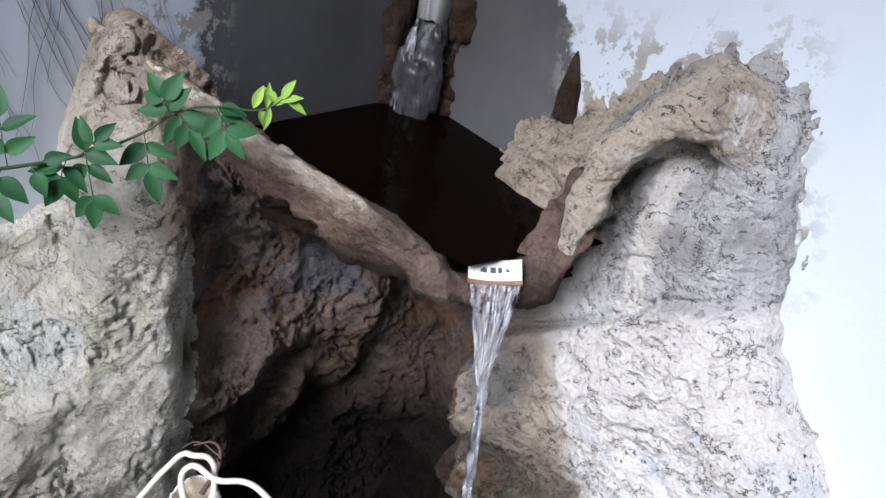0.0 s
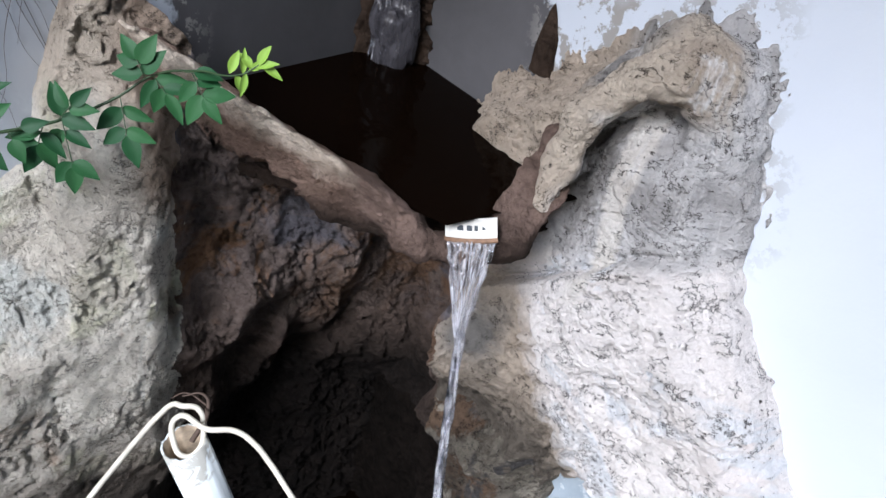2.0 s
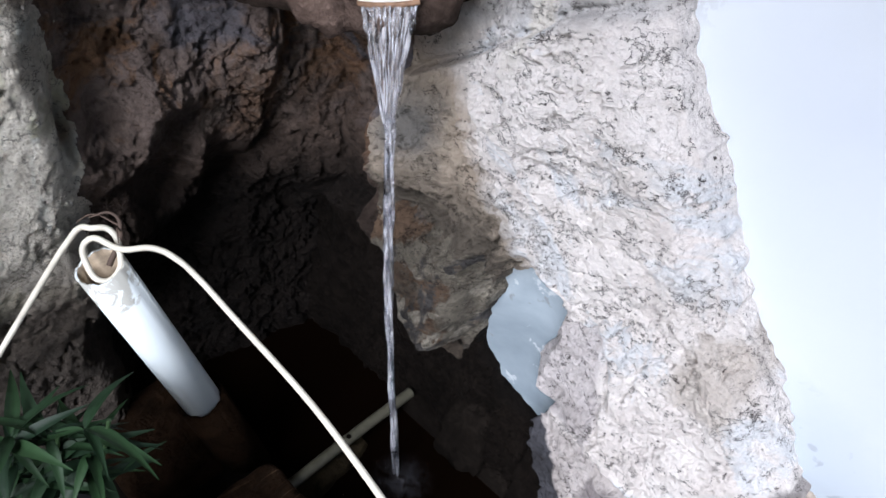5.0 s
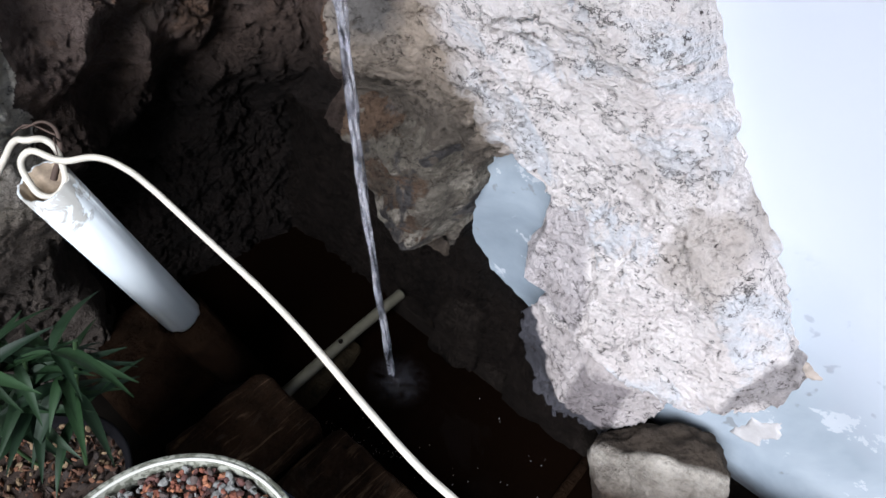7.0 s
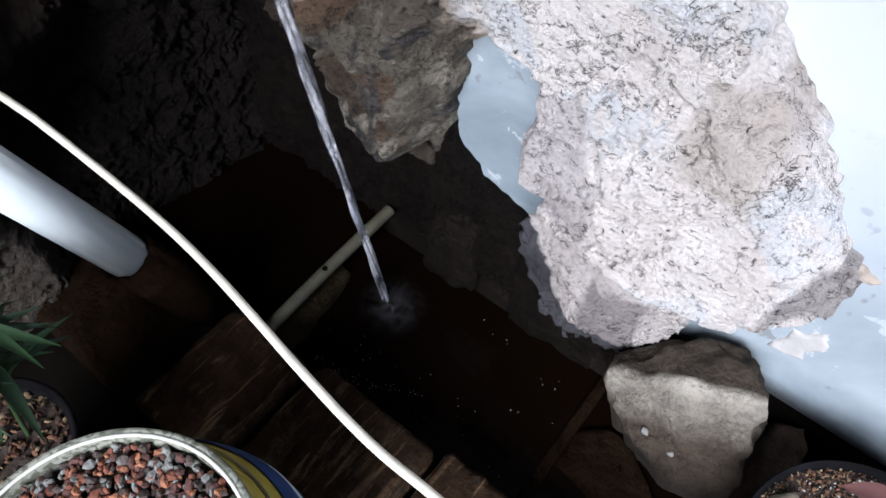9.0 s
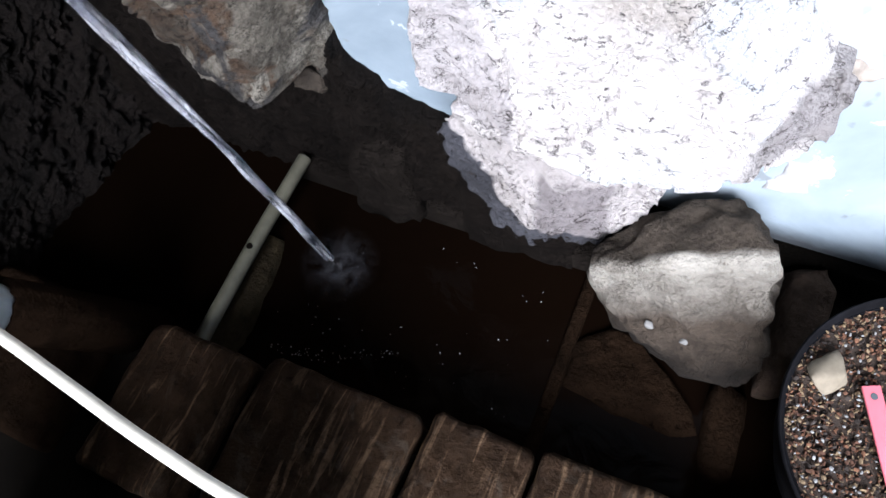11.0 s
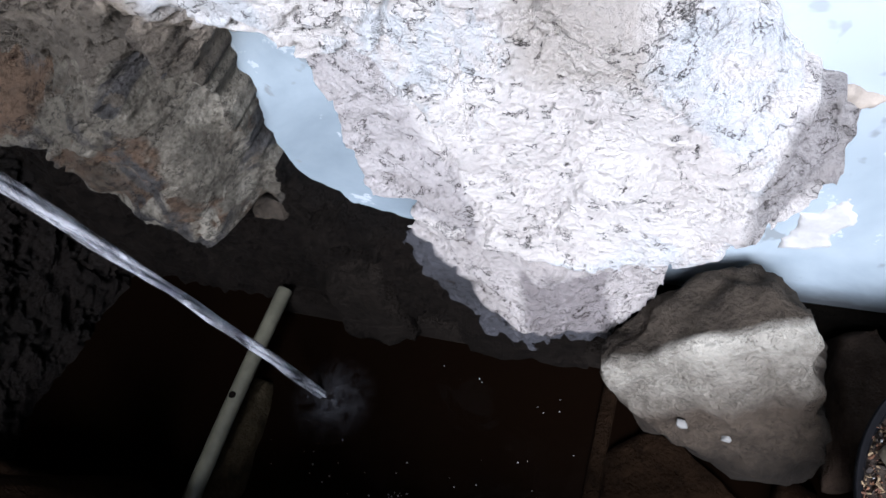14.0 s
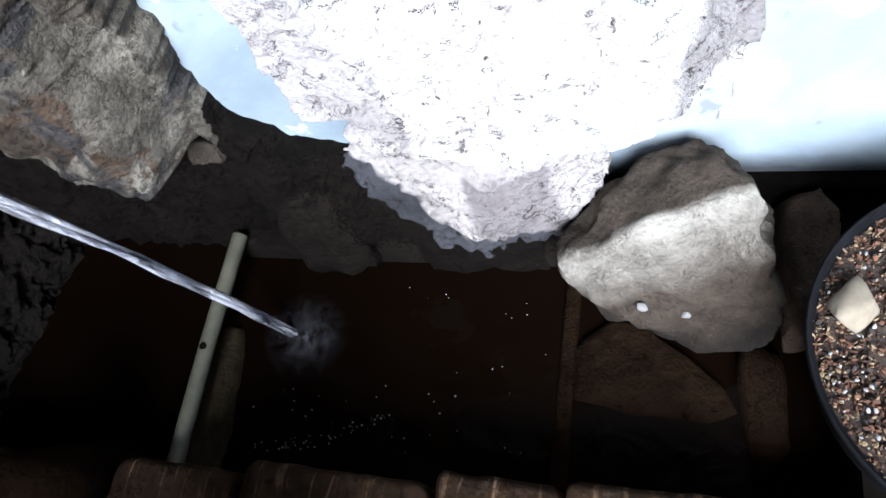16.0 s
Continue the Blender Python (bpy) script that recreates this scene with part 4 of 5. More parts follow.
way_out = bezier([(-0.075, -0.45, 0.565), (-0.032, -0.363, 0.584), (0.04, -0.437, 0.466), (0.151, -0.339, 0.511), (0.248, -0.439, 0.527), (0.454, -0.423, 0.491)], 14)
part("tube", tube("tube", way_in + loop + way_out + [(0.52, -0.43, 0.46), (0.56, -0.5, 0.40), (0.62, -0.6, 0.25), (0.65, -0.8, 0.04)], 0.0035, HOSE), hose)

TWIG = plain("dry_twig", (0.06, 0.04, 0.03), 0.8)
twig = thing("dry_twig", (-0.08, -0.45, 0.5), "dry brown twig stuck in the pipe's mouth", "twig")
for k, pts in enumerate(([(-0.01, 0.0, 0.03), (-0.015, 0.03, 0.08), (-0.03, 0.03, 0.105), (-0.05, 0.0, 0.10)],
                         [(-0.015, 0.03, 0.08), (0.0, 0.02, 0.10), (0.02, 0.01, 0.09)], [(-0.02, 0.03, 0.09), (-0.06, 0.01, 0.095), (-0.075, -0.01, 0.08)])):
    part("stem", tube("stem", [(p[0] * 0.7 - 0.01, p[1] * 0.7 - 0.01, p[2] * 0.72 + 0.01, 1 - 0.25 * i) for i, p in enumerate(pts)], 0.0035 if k == 0 else 0.0012, TWIG), twig)

# ---- spout and falling water ----
spout = thing("spout", (0.03, -0.187, 0.83), "short white plastic spout stained brown at the lip", "spout")
bm = bmesh.new()
rows = []
for zz, xx in ((0.005, -0.012), (0.0, 0.012), (-0.003, 0.012), (0.002, -0.012)):
    rows.append([bm.verts.new((xx, 0.030 * (k / 10 - 1), zz + 0.005 * (k / 10 - 1) ** 2)) for k in range(21)])
for a, b in zip(rows, rows[1:] + rows[:1]):
    for k in range(20):
        bm.faces.new((a[k], a[k + 1], b[k + 1], b[k]))
p_ob = part("channel", from_bm("channel", bm, plain("grubby_pvc", (0.54, 0.53, 0.49), 0.5, 0, 0.2, 45), ), spout)
p_ob.location = (-0.004, 0.001, 0.005)
p_ob.rotation_euler = (0.12, 0.64, -0.557)
lip = [(0.014, 0.031 * (k / 10 - 1), -0.002 + 0.005 * (k / 10 - 1) ** 2) for k in range(21)]
part("lip", tube("lip", lip, 0.0032, plain("rusty_lip", (0.17, 0.10, 0.06), 0.7, 0, 0.4, 120), sides=6, res=2), p_ob, "rust-stained lip")
INK = plain("faded_ink", (0.05, 0.06, 0.07), 0.7)
for k, (y0, w, z0, h) in enumerate(((-0.016, 0.007, 0.011, 0.006), (-0.005, 0.006, 0.011, 0.006), (0.004, 0.004, 0.011, 0.006), (0.013, 0.004, 0.012, 0.005))):
    part("print_bar", from_bm("print_bar", box_bm(-z0 - h + 0.014, -z0 + 0.014, y0, y0 + w, 0.0005, 0.004), INK, False), p_ob)

stream = thing("falling_water", (0, 0, 0), "thin stream of water falling from the spout", "water")
rnd = random.Random(5)
FALL = [Vector(p) for p in ((0.037, -0.192, 0.826), (0.080, -0.226, 0.77), (0.0, -0.124, 0.43), (0.089, -0.117, -0.05))]
END = FALL[3]


def fall(t):
    """A place along the fall, t from 0 at the lip to 1 at the pit."""
    a, b, c, d = FALL
    return a * (1 - t) ** 3 + b * 3 * t * (1 - t) ** 2 + c * 3 * t * t * (1 - t) + d * t ** 3


for k in range(11):
    y0 = -0.028 + 0.056 * k / 10
    pts = []
    for i in range(12):
        t = i / 11 * 0.36
        sq = max(0.0, 1 - (t / 0.34)) ** 0.8
        c = fall(t)
        pts.append((c.x + 0.53 * y0 * sq + rnd.uniform(-0.001, 0.001), c.y + 0.85 * y0 * sq + rnd.uniform(-0.0012, 0.0012), c.z + 0.1 * y0 * sq, rnd.uniform(0.6, 1.2)))
    part("strand", tube("strand", pts, 0.0028 if k in (0, 10) else 0.0011, STREAM, sides=8, res=3), stream)
# The thin clear sheet between the strands.
verts, faces = [], []
for i in range(25):
    t = i / 24 * 0.33
    sq = max(0.0, 1 - (t / 0.34)) ** 0.8
    for k in range(17):
        c = fall(t)
        o = 0.028 * (k / 8 - 1) * sq
        verts.append((c.x - 0.001 + 0.53 * o + 0.0012 * math.sin(k * 1.9 + 0.3 * i), c.y + 0.85 * o, c.z + 0.1 * o))
        if i and k:
            n = len(verts) - 1
            faces.append((n, n - 1, n - 18, n - 17))
part("sheet", mesh_of("sheet", verts, faces, SHEET), stream)
for k in range(6):
    pts = []
    for i in range(26):
        t = 0.30 + 0.70 * i / 25
        c = fall(t)
        a = 7 * t + k * 1.256
        w = 0.0032 * (1 + 0.9 * math.sin(11 * t + k))
        pts.append((c.x + w * math.cos(a), c.y + w * math.sin(a), c.z, rnd.uniform(0.7, 1.25)))
    part("strand", tube("strand", pts, 0.0031, STREAM, sides=8, res=3), stream)

foam = thing("splash_foam", (END.x + 0.018, END.y - 0.006, -0.05), "pale froth and droplets where the stream lands", "foam")
bm = bmesh.new()
rings = [[bm.verts.new((r * math.cos(a * math.pi / 20), r * math.sin(a * math.pi / 20), 0.003 + 0.004 * math.exp(-(r / 0.02) ** 2))) for a in range(40)] for r in (0.002, 0.010, 0.020, 0.032, 0.044, 0.056, 0.068)]
bm.faces.new(rings[0])
for ra, rb in zip(rings, rings[1:]):
    for k in range(40):
        bm.faces.new((ra[k], ra[(k + 1) % 40], rb[(k + 1) % 40], rb[k]))
part("film", from_bm("film", bm, FROTH), foam)
bm = bmesh.new()
for k in range(40):
    r = abs(rnd.gauss(0, 0.03))
    a = rnd.uniform(0, 6.283)
    m = Matrix.Translation((r * math.cos(a), r * math.sin(a), 0.002))
    bmesh.ops.create_icosphere(bm, subdivisions=1, radius=rnd.uniform(0.0004, 0.001), matrix=m)
part("bubbles", from_bm("bubbles", bm, STREAM), foam)
foam["kind"] = "stuff"
drift = thing("drifting_bubbles", (0, 0, -0.05), "small bright bubbles drifting on the dark pit water", "bubbles", kind="stuff")
bm = bmesh.new()
for x0, y0, x1, y1, count, spread in ((0.08, -0.266, 0.15, -0.255, 26, 0.006), (0.17, -0.25, 0.24, -0.207, 26, 0.006), (0.25, -0.20, 0.42, -0.12, 10, 0.02), (0.05, -0.2, 0.40, -0.25, 22, 0.03), (0.2, -0.05, 0.40, -0.08, 8, 0.02)):
    for k in range(count):
        u = rnd.random()
        m = Matrix.Translation((x0 + (x1 - x0) * u + rnd.gauss(0, spread), y0 + (y1 - y0) * u + rnd.gauss(0, spread * 0.6), 0.0004))
        bmesh.ops.create_icosphere(bm, subdivisions=2, radius=rnd.uniform(0.0004, 0.0013), matrix=m)
part("bubbles", from_bm("bubbles", bm, mat("bubble_skin", lambda nt, b: set_in(b, Base_Color=(0.16, 0.155, 0.15), Roughness=0.08))), drift)

# The upper inlet in the corner: a mud-stained channel and its white water.
inlet = thing("water_inlet", (-0.40, 0.0, 0.9), "mud-stained cement channel with water running down", "inlet")


def inlet_mud(p):
    x, y, z = p[..., 0], p[..., 1], p[..., 2]
    w = vnoise(p, 26, 31, 5, 0.7)
    u = (x + 0.435) * 0.75 + (y - 0.03) * -0.66
    side = np.minimum(np.abs(u - 0.05), np.abs(u + 0.06)) - 0.015 - 0.050 * w
    wallz = np.maximum(y - 0.05, west_x(y) - 0.02 - x)
    deep = np.minimum(0.04 - y, x - west_x(y)) - 0.018 - 0.008 * w
    return np.maximum(np.maximum(side, deep), np.maximum(wallz, 0.88 - z))


v, f = sculpt(inlet_mud, (-0.52, -0.12, 0.86), (-0.32, 0.07, 1.3), 0.005)
part("channel", mesh_of("channel", v - np.array(inlet.location), f, MUD), inlet)


def inlet_water(p):
    """A soft lumpy column of water, drawn out downwards."""
    col = chain(p, [(-0.385, 0.006, 1.05, 0.020), (-0.385, 0.002, 1.01, 0.026), (-0.383, -0.004, 0.96, 0.035), (-0.38, -0.008, 0.86, 0.036)], 0.02)
    return rough(col, p, lambda q: 0.016 * vnoise(q * np.array([1, 1, 0.28]), 48, 61, 3) + 0.005 * vnoise(q, 60, 62, 2))


v, f = sculpt(inlet_water, (-0.46, -0.08, 0.84), (-0.29, 0.08, 1.12), 0.003)
part("water_column", mesh_of("water_column", v - np.array(inlet.location), f, RUSH), inlet, "soft grey rush of water")
rn = random.Random(77)
for k in range(16):
    a = rn.uniform(-1.0, 1.0)
    pts = [(0.012 + 0.024 * a * u ** 0.6 + rn.uniform(-0.002, 0.002), -0.022 - 0.022 * math.cos(a) * u ** 0.5, 0.145 - 0.17 * u, rn.uniform(0.5, 1.3)) for u in (0, 0.2, 0.4, 0.6, 0.8, 1)]
    part("strand", tube("strand", pts, 0.0016, STREAM, sides=6, res=3), inlet)
spill = part("pipe_end", ring_tube("pipe_end", 0.22, 0.026, 0.023, plain("old_white_pipe", (0.42, 0.43, 0.43), 0.4), 0.002), inlet, "white pipe end feeding the basin")
spill.location = (0.014, 0.006, 0.145)

# ---- the pit's things ----
strip = thing("white_conduit", (0, 0, 0), "thin white plastic tube lying across the pit", "tube")
OLDPVC = plain("weathered_pvc", (0.08, 0.076, 0.055), 0.5, 0, 0.2, 60)
part("tube", tube("tube", [(0, -0.002, 0.0), (0.0, -0.15, 0.0), (0.004, -0.31, 0.0)], 0.0105, OLDPVC), strip)
bm = bmesh.new()
bmesh.ops.create_cone(bm, cap_ends=True, segments=16, radius1=0.0045, radius2=0.0045, depth=0.002, matrix=Matrix.Translation((0.001, -0.161, 0.0100)))
part("hole", from_bm("hole", bm, EARTH, False), strip, "dark drilled hole")


MOSS = mortar("mossy_mud", (0.06, 0.045, 0.024), (0.022, 0.017, 0.010), (0.006, 0.005, 0.003), crack=0.5, spec=0.08)


def worn_block(x0, x1, y0, y1, z0, z1, seed, material):
    """A cement block with a grooved, worn top."""
    def field(p):
        x, y, z = p[..., 0], p[..., 1], p[..., 2]
        groove = 0.003 * np.sin(170 * (x + 0.25 * (y - y1)) + 3 * vnoise(p, 14, seed, 2))
        d = np.maximum(np.maximum(np.maximum(x0 - x, x - x1), np.maximum(y0 - y, y - y1)), np.maximum(z0 - z, z - z1 + groove))
        ex, ey, ez = np.maximum(x0 - x, x - x1) + 0.012, np.maximum(y0 - y, y - y1) + 0.012, np.maximum(z0 - z, z - z1 + groove) + 0.012
        rnd_d = np.sqrt(np.maximum(ex, 0) ** 2 + np.maximum(ey, 0) ** 2 + np.maximum(ez, 0) ** 2) - 0.012
        d = np.where((ex > 0) | (ey > 0) | (ez > 0), rnd_d, d)
        return d + 0.004 * vnoise(p, 40, seed + 3, 3, 0.6)

    v, f = sculpt(field, (x0 - 0.02, y0 - 0.02, z0 - 0.02), (x1 + 0.02, y1 + 0.02, z1 + 0.02), 0.007)
    return mesh_of("block", v, f, material)


for k, (x0, x1, y1, z1) in enumerate(((-0.30, -0.075, -0.312, 0.05), (-0.035, 0.117, -0.304, 0.056), (0.130, 0.333, -0.290, 0.058), (0.342, 0.464, -0.276, 0.055), (0.470, 0.63, -0.268, 0.05), (0.64, 0.78, -0.27, 0.045))):
    # The first, darker one stands in for the mound at the pipe's base.
    b = new("edging_block", worn_block(x0, x1, y1 - 0.19, y1, -0.08, z1, 40 + k, SUNK if k == 0 else WETSTONE))
    tagged(b, "brown wet cement block edging the pit", "block", "blocks edging the pit")


def lump(name, corners, material, rough=0.006, cuts=3, seed=0, label="", category="stone"):
    """A broken lump: the hull of a few corners, its faces roughened."""
    bm = bmesh.new()
    for c in corners:
        bm.verts.new(c)
    bmesh.ops.convex_hull(bm, input=bm.verts[:])
    bmesh.ops.triangulate(bm, faces=bm.faces[:])
    bmesh.ops.subdivide_edges(bm, edges=bm.edges[:], cuts=cuts, use_grid_fill=True, smooth=0.15)
    bmesh.ops.subdivide_edges(bm, edges=bm.edges[:], cuts=1, use_grid_fill=True)
    bm.normal_update()
    off = [(v, v.normal * rough * (noise.fractal(v.co * 22 + Vector((seed, 0, 0)), 0.9, 2.0, 5))) for v in bm.verts]
    for v, o in off:
        v.co += o
    ob = new(name, from_bm(name, bm, material))
    return tagged(ob, label, category)


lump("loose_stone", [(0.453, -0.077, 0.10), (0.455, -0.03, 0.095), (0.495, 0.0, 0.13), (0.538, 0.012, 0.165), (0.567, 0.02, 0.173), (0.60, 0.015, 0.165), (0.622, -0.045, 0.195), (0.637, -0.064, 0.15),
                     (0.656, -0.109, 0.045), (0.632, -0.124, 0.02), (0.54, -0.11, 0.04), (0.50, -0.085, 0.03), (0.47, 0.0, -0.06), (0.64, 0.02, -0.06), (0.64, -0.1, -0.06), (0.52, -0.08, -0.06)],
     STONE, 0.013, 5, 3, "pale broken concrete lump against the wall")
lump("small_stone", [(0.665, 0.0, 0.10), (0.69, 0.015, 0.10), (0.705, -0.02, 0.085), (0.70, -0.08, 0.06), (0.672, -0.085, 0.06), (0.66, 0.03, -0.02), (0.71, 0.03, -0.02), (0.67, -0.11, -0.02), (0.71, -0.10, -0.02)],
     MUD, 0.006, 3, 8, "small grey stone beside the larger lump")
lump("ledge_stone", [(x + 0.035, y - 0.016, z + 0.045) for x, y, z in ((0.08, 0.03, 0.06), (0.14, 0.03, 0.055), (0.10, -0.01, 0.05), (0.15, -0.005, 0.03), (0.07, -0.01, 0.02), (0.07, 0.03, -0.08), (0.16, 0.03, -0.08), (0.16, -0.01, -0.08), (0.07, -0.015, -0.08))],
     DREGS, 0.012, 3, 5, "dark wet stone on the pit's back ledge")
lump("sunken_stone", [(0.457, -0.115, -0.047), (0.493, -0.079, -0.042), (0.537, -0.088, -0.040), (0.562, -0.119, -0.036), (0.61, -0.145, -0.040), (0.628, -0.172, -0.047), (0.60, -0.185, -0.049), (0.461, -0.172, -0.049), (0.46, -0.1, -0.2), (0.63, -0.14, -0.2), (0.62, -0.2, -0.2), (0.46, -0.2, -0.2)],
     SUNK, 0.005, 3, 6, "brown stone half sunk in the pit")
lump("sunken_stone", [(0.632, -0.10, -0.03), (0.668, -0.11, -0.035), (0.675, -0.20, -0.04), (0.645, -0.24, -0.045), (0.635, -0.10, -0.2), (0.68, -0.10, -0.2), (0.68, -0.24, -0.2), (0.64, -0.25, -0.2)],
     SUNK, 0.005, 2, 7, "brown upright stone half sunk in the pit")
lump("mortar_chip", [(x + 0.066, y + 0.012, z + 0.190) for x, y, z in ((-0.024, 0.008, -0.018), (0.022, 0.008, -0.014), (-0.02, -0.012, -0.012), (0.022, -0.012, -0.008), (-0.012, 0.0, 0.014), (0.02, -0.002, 0.016), (-0.005, 0.02, -0.02), (0.014, 0.02, -0.02))],
     STONE, 0.008, 3, 12, "pale mortar chip stuck under the rock", "chip")
for k, (cx, cy, cz, r) in enumerate(((0.533, -0.106, 0.070, 0.006), (0.574, -0.111, 0.070, 0.007))):
    rk = random.Random(30 + k)
    lump("paint_fleck", [(cx + r * math.cos(a) * rk.uniform(0.35, 1.3), cy + 0.003 + 0.003 * dy, cz + r * 0.7 * math.sin(a) * rk.uniform(0.35, 1.3)) for a in (0, 1.1, 2.3, 3.4, 4.5, 5.4) for dy in (-1, 1)],
         CHALK, 0.001, 1, 3 + k, "white fleck of paint on the broken lump", "paint fleck")
lump("mud_bank", [(-0.012, -0.315, -0.035), (0.032, -0.312, -0.034), (0.030, -0.24, -0.036), (0.022, -0.17, -0.038), (0.008, -0.12, -0.040), (-0.012, -0.12, -0.04), (-0.02, -0.315, -0.1), (0.04, -0.315, -0.1), (0.02, -0.11, -0.1), (-0.015, -0.11, -0.1)],
     MOSS, 0.006, 3, 25, "mossy mud banked under the plastic tube", "mud")
lump("mortar_smear", [(-0.118, 0.036, 1.05), (-0.112, 0.036, 1.058), (-0.106, 0.036, 1.03), (-0.098, 0.036, 1.0), (-0.09, 0.034, 0.965), (-0.13, 0.034, 0.965), (-0.124, 0.036, 1.0), (-0.12, 0.045, 1.05), (-0.09, 0.045, 0.96), (-0.13, 0.045, 0.96)],
     MUD, 0.003, 3, 15, "brown streak of mortar dried on the wall", "mortar")
def wall_patch(name, outline, proud, material, seed, label, category):
    """A thin ragged dab of mortar stuck on the north wall."""
    xs, zs = [q[0] for q in outline], [q[1] for q in outline]

    def field(p):
        d = polygon(p[:, 0], p[:, 2], outline) + 0.007 * vnoise2(p[:, 0], p[:, 2], 70, seed, 4, 0.6)
        return np.maximum(d, 0.04 - proud * (1 + 0.5 * vnoise2(p[:, 0], p[:, 2], 45, seed + 3, 3)) * step(0.002, -0.006, d) - p[:, 1])

    v, f = sculpt(field, (min(xs) - 0.012, 0.028, min(zs) - 0.012), (max(xs) + 0.012, 0.048, max(zs) + 0.012), 0.002)
    return tagged(new(name, mesh_of(name, v, f, material)), label, category)


wall_patch("mortar_splat", [(0.588, 0.172), (0.603, 0.214), (0.600, 0.235), (0.618, 0.238), (0.634, 0.256), (0.646, 0.224), (0.630, 0.205), (0.634, 0.190), (0.610, 0.180)], 0.003,
           plain("pale_plaster", (0.36, 0.355, 0.35), 0.85, 0, 0.1, 60, 0.3), 21, "pale dab of plaster dried on the wall", "plaster")
wall_patch("mortar_spur", [(0.585, 0.39), (0.610, 0.380), (0.634, 0.368), (0.622, 0.358), (0.606, 0.352), (0.585, 0.345)], 0.006,
           plain("spur_mortar", (0.27, 0.235, 0.20), 0.85, 0, 0.3, 60, 0.4), 22, "brown spur of mortar at the slab's end", "mortar")
wire = thing("dry_stalk", (0, 0, 0), "thin pale dry stalk floating in the basin", "stalk")
part("stem", tube("stem", [(-0.36, -0.235, 0.885), (-0.306, -0.243, 0.874), (-0.235, -0.232, 0.868), (-0.195, -0.195, 0.868), (-0.185, -0.135, 0.872)], 0.0008, plain("straw", (0.40, 0.37, 0.30), 0.7), sides=6), wire)
rim = new("pit_ledge", from_bm("pit_ledge", box_bm(-0.02, 0.45, -0.012, 0.035, -0.2, -0.012, 0.006), DREGS))
tagged(rim, "muddy cement ledge along the pit's back", "ledge", kind="structure")
slab = new("divider", from_bm("divider", box_bm(0.44, 0.458, -0.285, -0.01, -0.25, -0.044, 0.004), SUNK))
tagged(slab, "thin cement divider standing in the pit", "divider", kind="structure")
# Dark strip put in for the shade of the gap under the wall.
foot = new("baseboard", from_bm("baseboard", box_bm(0.40, 2.5, 0.025, 0.06, -0.2, 0.085, 0.006), GAP_SHADE))
tagged(foot, "dark strip standing for the shaded gap under the white wall", "footing", kind="structure")


# ---- pots ----
def pot(c, r, h, material, label, rim_r=0.93, rim_h=0.02, rim_mat=None, bulge=0.0):
    ob = thing("plant_pot", (c[0], c[1], c[2] - h), label, "pot")
    n = 64

    def lathe(prof, name, m):
        bm = bmesh.new()
        rows = [[bm.verts.new((rr * math.cos(2 * math.pi * a / n), rr * math.sin(2 * math.pi * a / n), zz)) for a in range(n)] for rr, zz in prof]
        for a, b in zip(rows, rows[1:]):
            for k in range(n):
                bm.faces.new((a[k], a[(k + 1) % n], b[(k + 1) % n], b[k]))
        return part(name, from_bm(name, bm, m), ob)

    girth = [(r * (0.72 + 0.23 * t + bulge * math.sin(math.pi * t)), 0.006 + (h - rim_h - 0.006) * t) for t in [k / 14 for k in range(15)]]
    lathe([(0.001, 0), (r * 0.70, 0)] + girth + [(r * rim_r - 0.004, h - rim_h), (r * rim_r - 0.012, h * 0.55)], "body", material)
    lathe([(r * 0.95, h - rim_h), (r * 0.985, h - rim_h * 0.8), (r, h - 0.004), (r * 0.99, h), (r * (rim_r + 0.015), h), (r * rim_r, h - 0.004), (r * rim_r - 0.004, h - rim_h - 0.002)], "rim", rim_mat or material)
    return ob


def bed(ob, r, z, material, name, label, amp=0.004):
    """The soil's surface inside a pot."""
    bm = bmesh.new()
    bmesh.ops.create_circle(bm, cap_ends=True, segments=40, radius=r)
    bmesh.ops.subdivide_edges(bm, edges=bm.edges[:], cuts=3)
    bmesh.ops.triangulate(bm, faces=bm.faces[:])
    for v in bm.verts:
        v.co.z = z + amp * noise.noise(v.co * 60)
    return part(name, from_bm(name, bm, material), ob, label)


G = (1 + 5 ** 0.5) / 2
STONE_V = [Vector(p).normalized() for p in ((-1, G, 0), (1, G, 0), (-1, -G, 0), (1, -G, 0), (0, -1, G), (0, 1, G), (0, -1, -G), (0, 1, -G), (G, 0, -1), (G, 0, 1), (-G, 0, -1), (-G, 0, 1))]
STONE_F = ((0, 11, 5), (0, 5, 1), (0, 1, 7), (0, 7, 10), (0, 10, 11), (1, 5, 9), (5, 11, 4), (11, 10, 2), (10, 7, 6), (7, 1, 8), (3, 9, 4), (3, 4, 2), (3, 2, 6), (3, 6, 8), (3, 8, 9), (4, 9, 5), (2, 4, 11), (6, 2, 10), (8, 6, 7), (9, 8, 1))


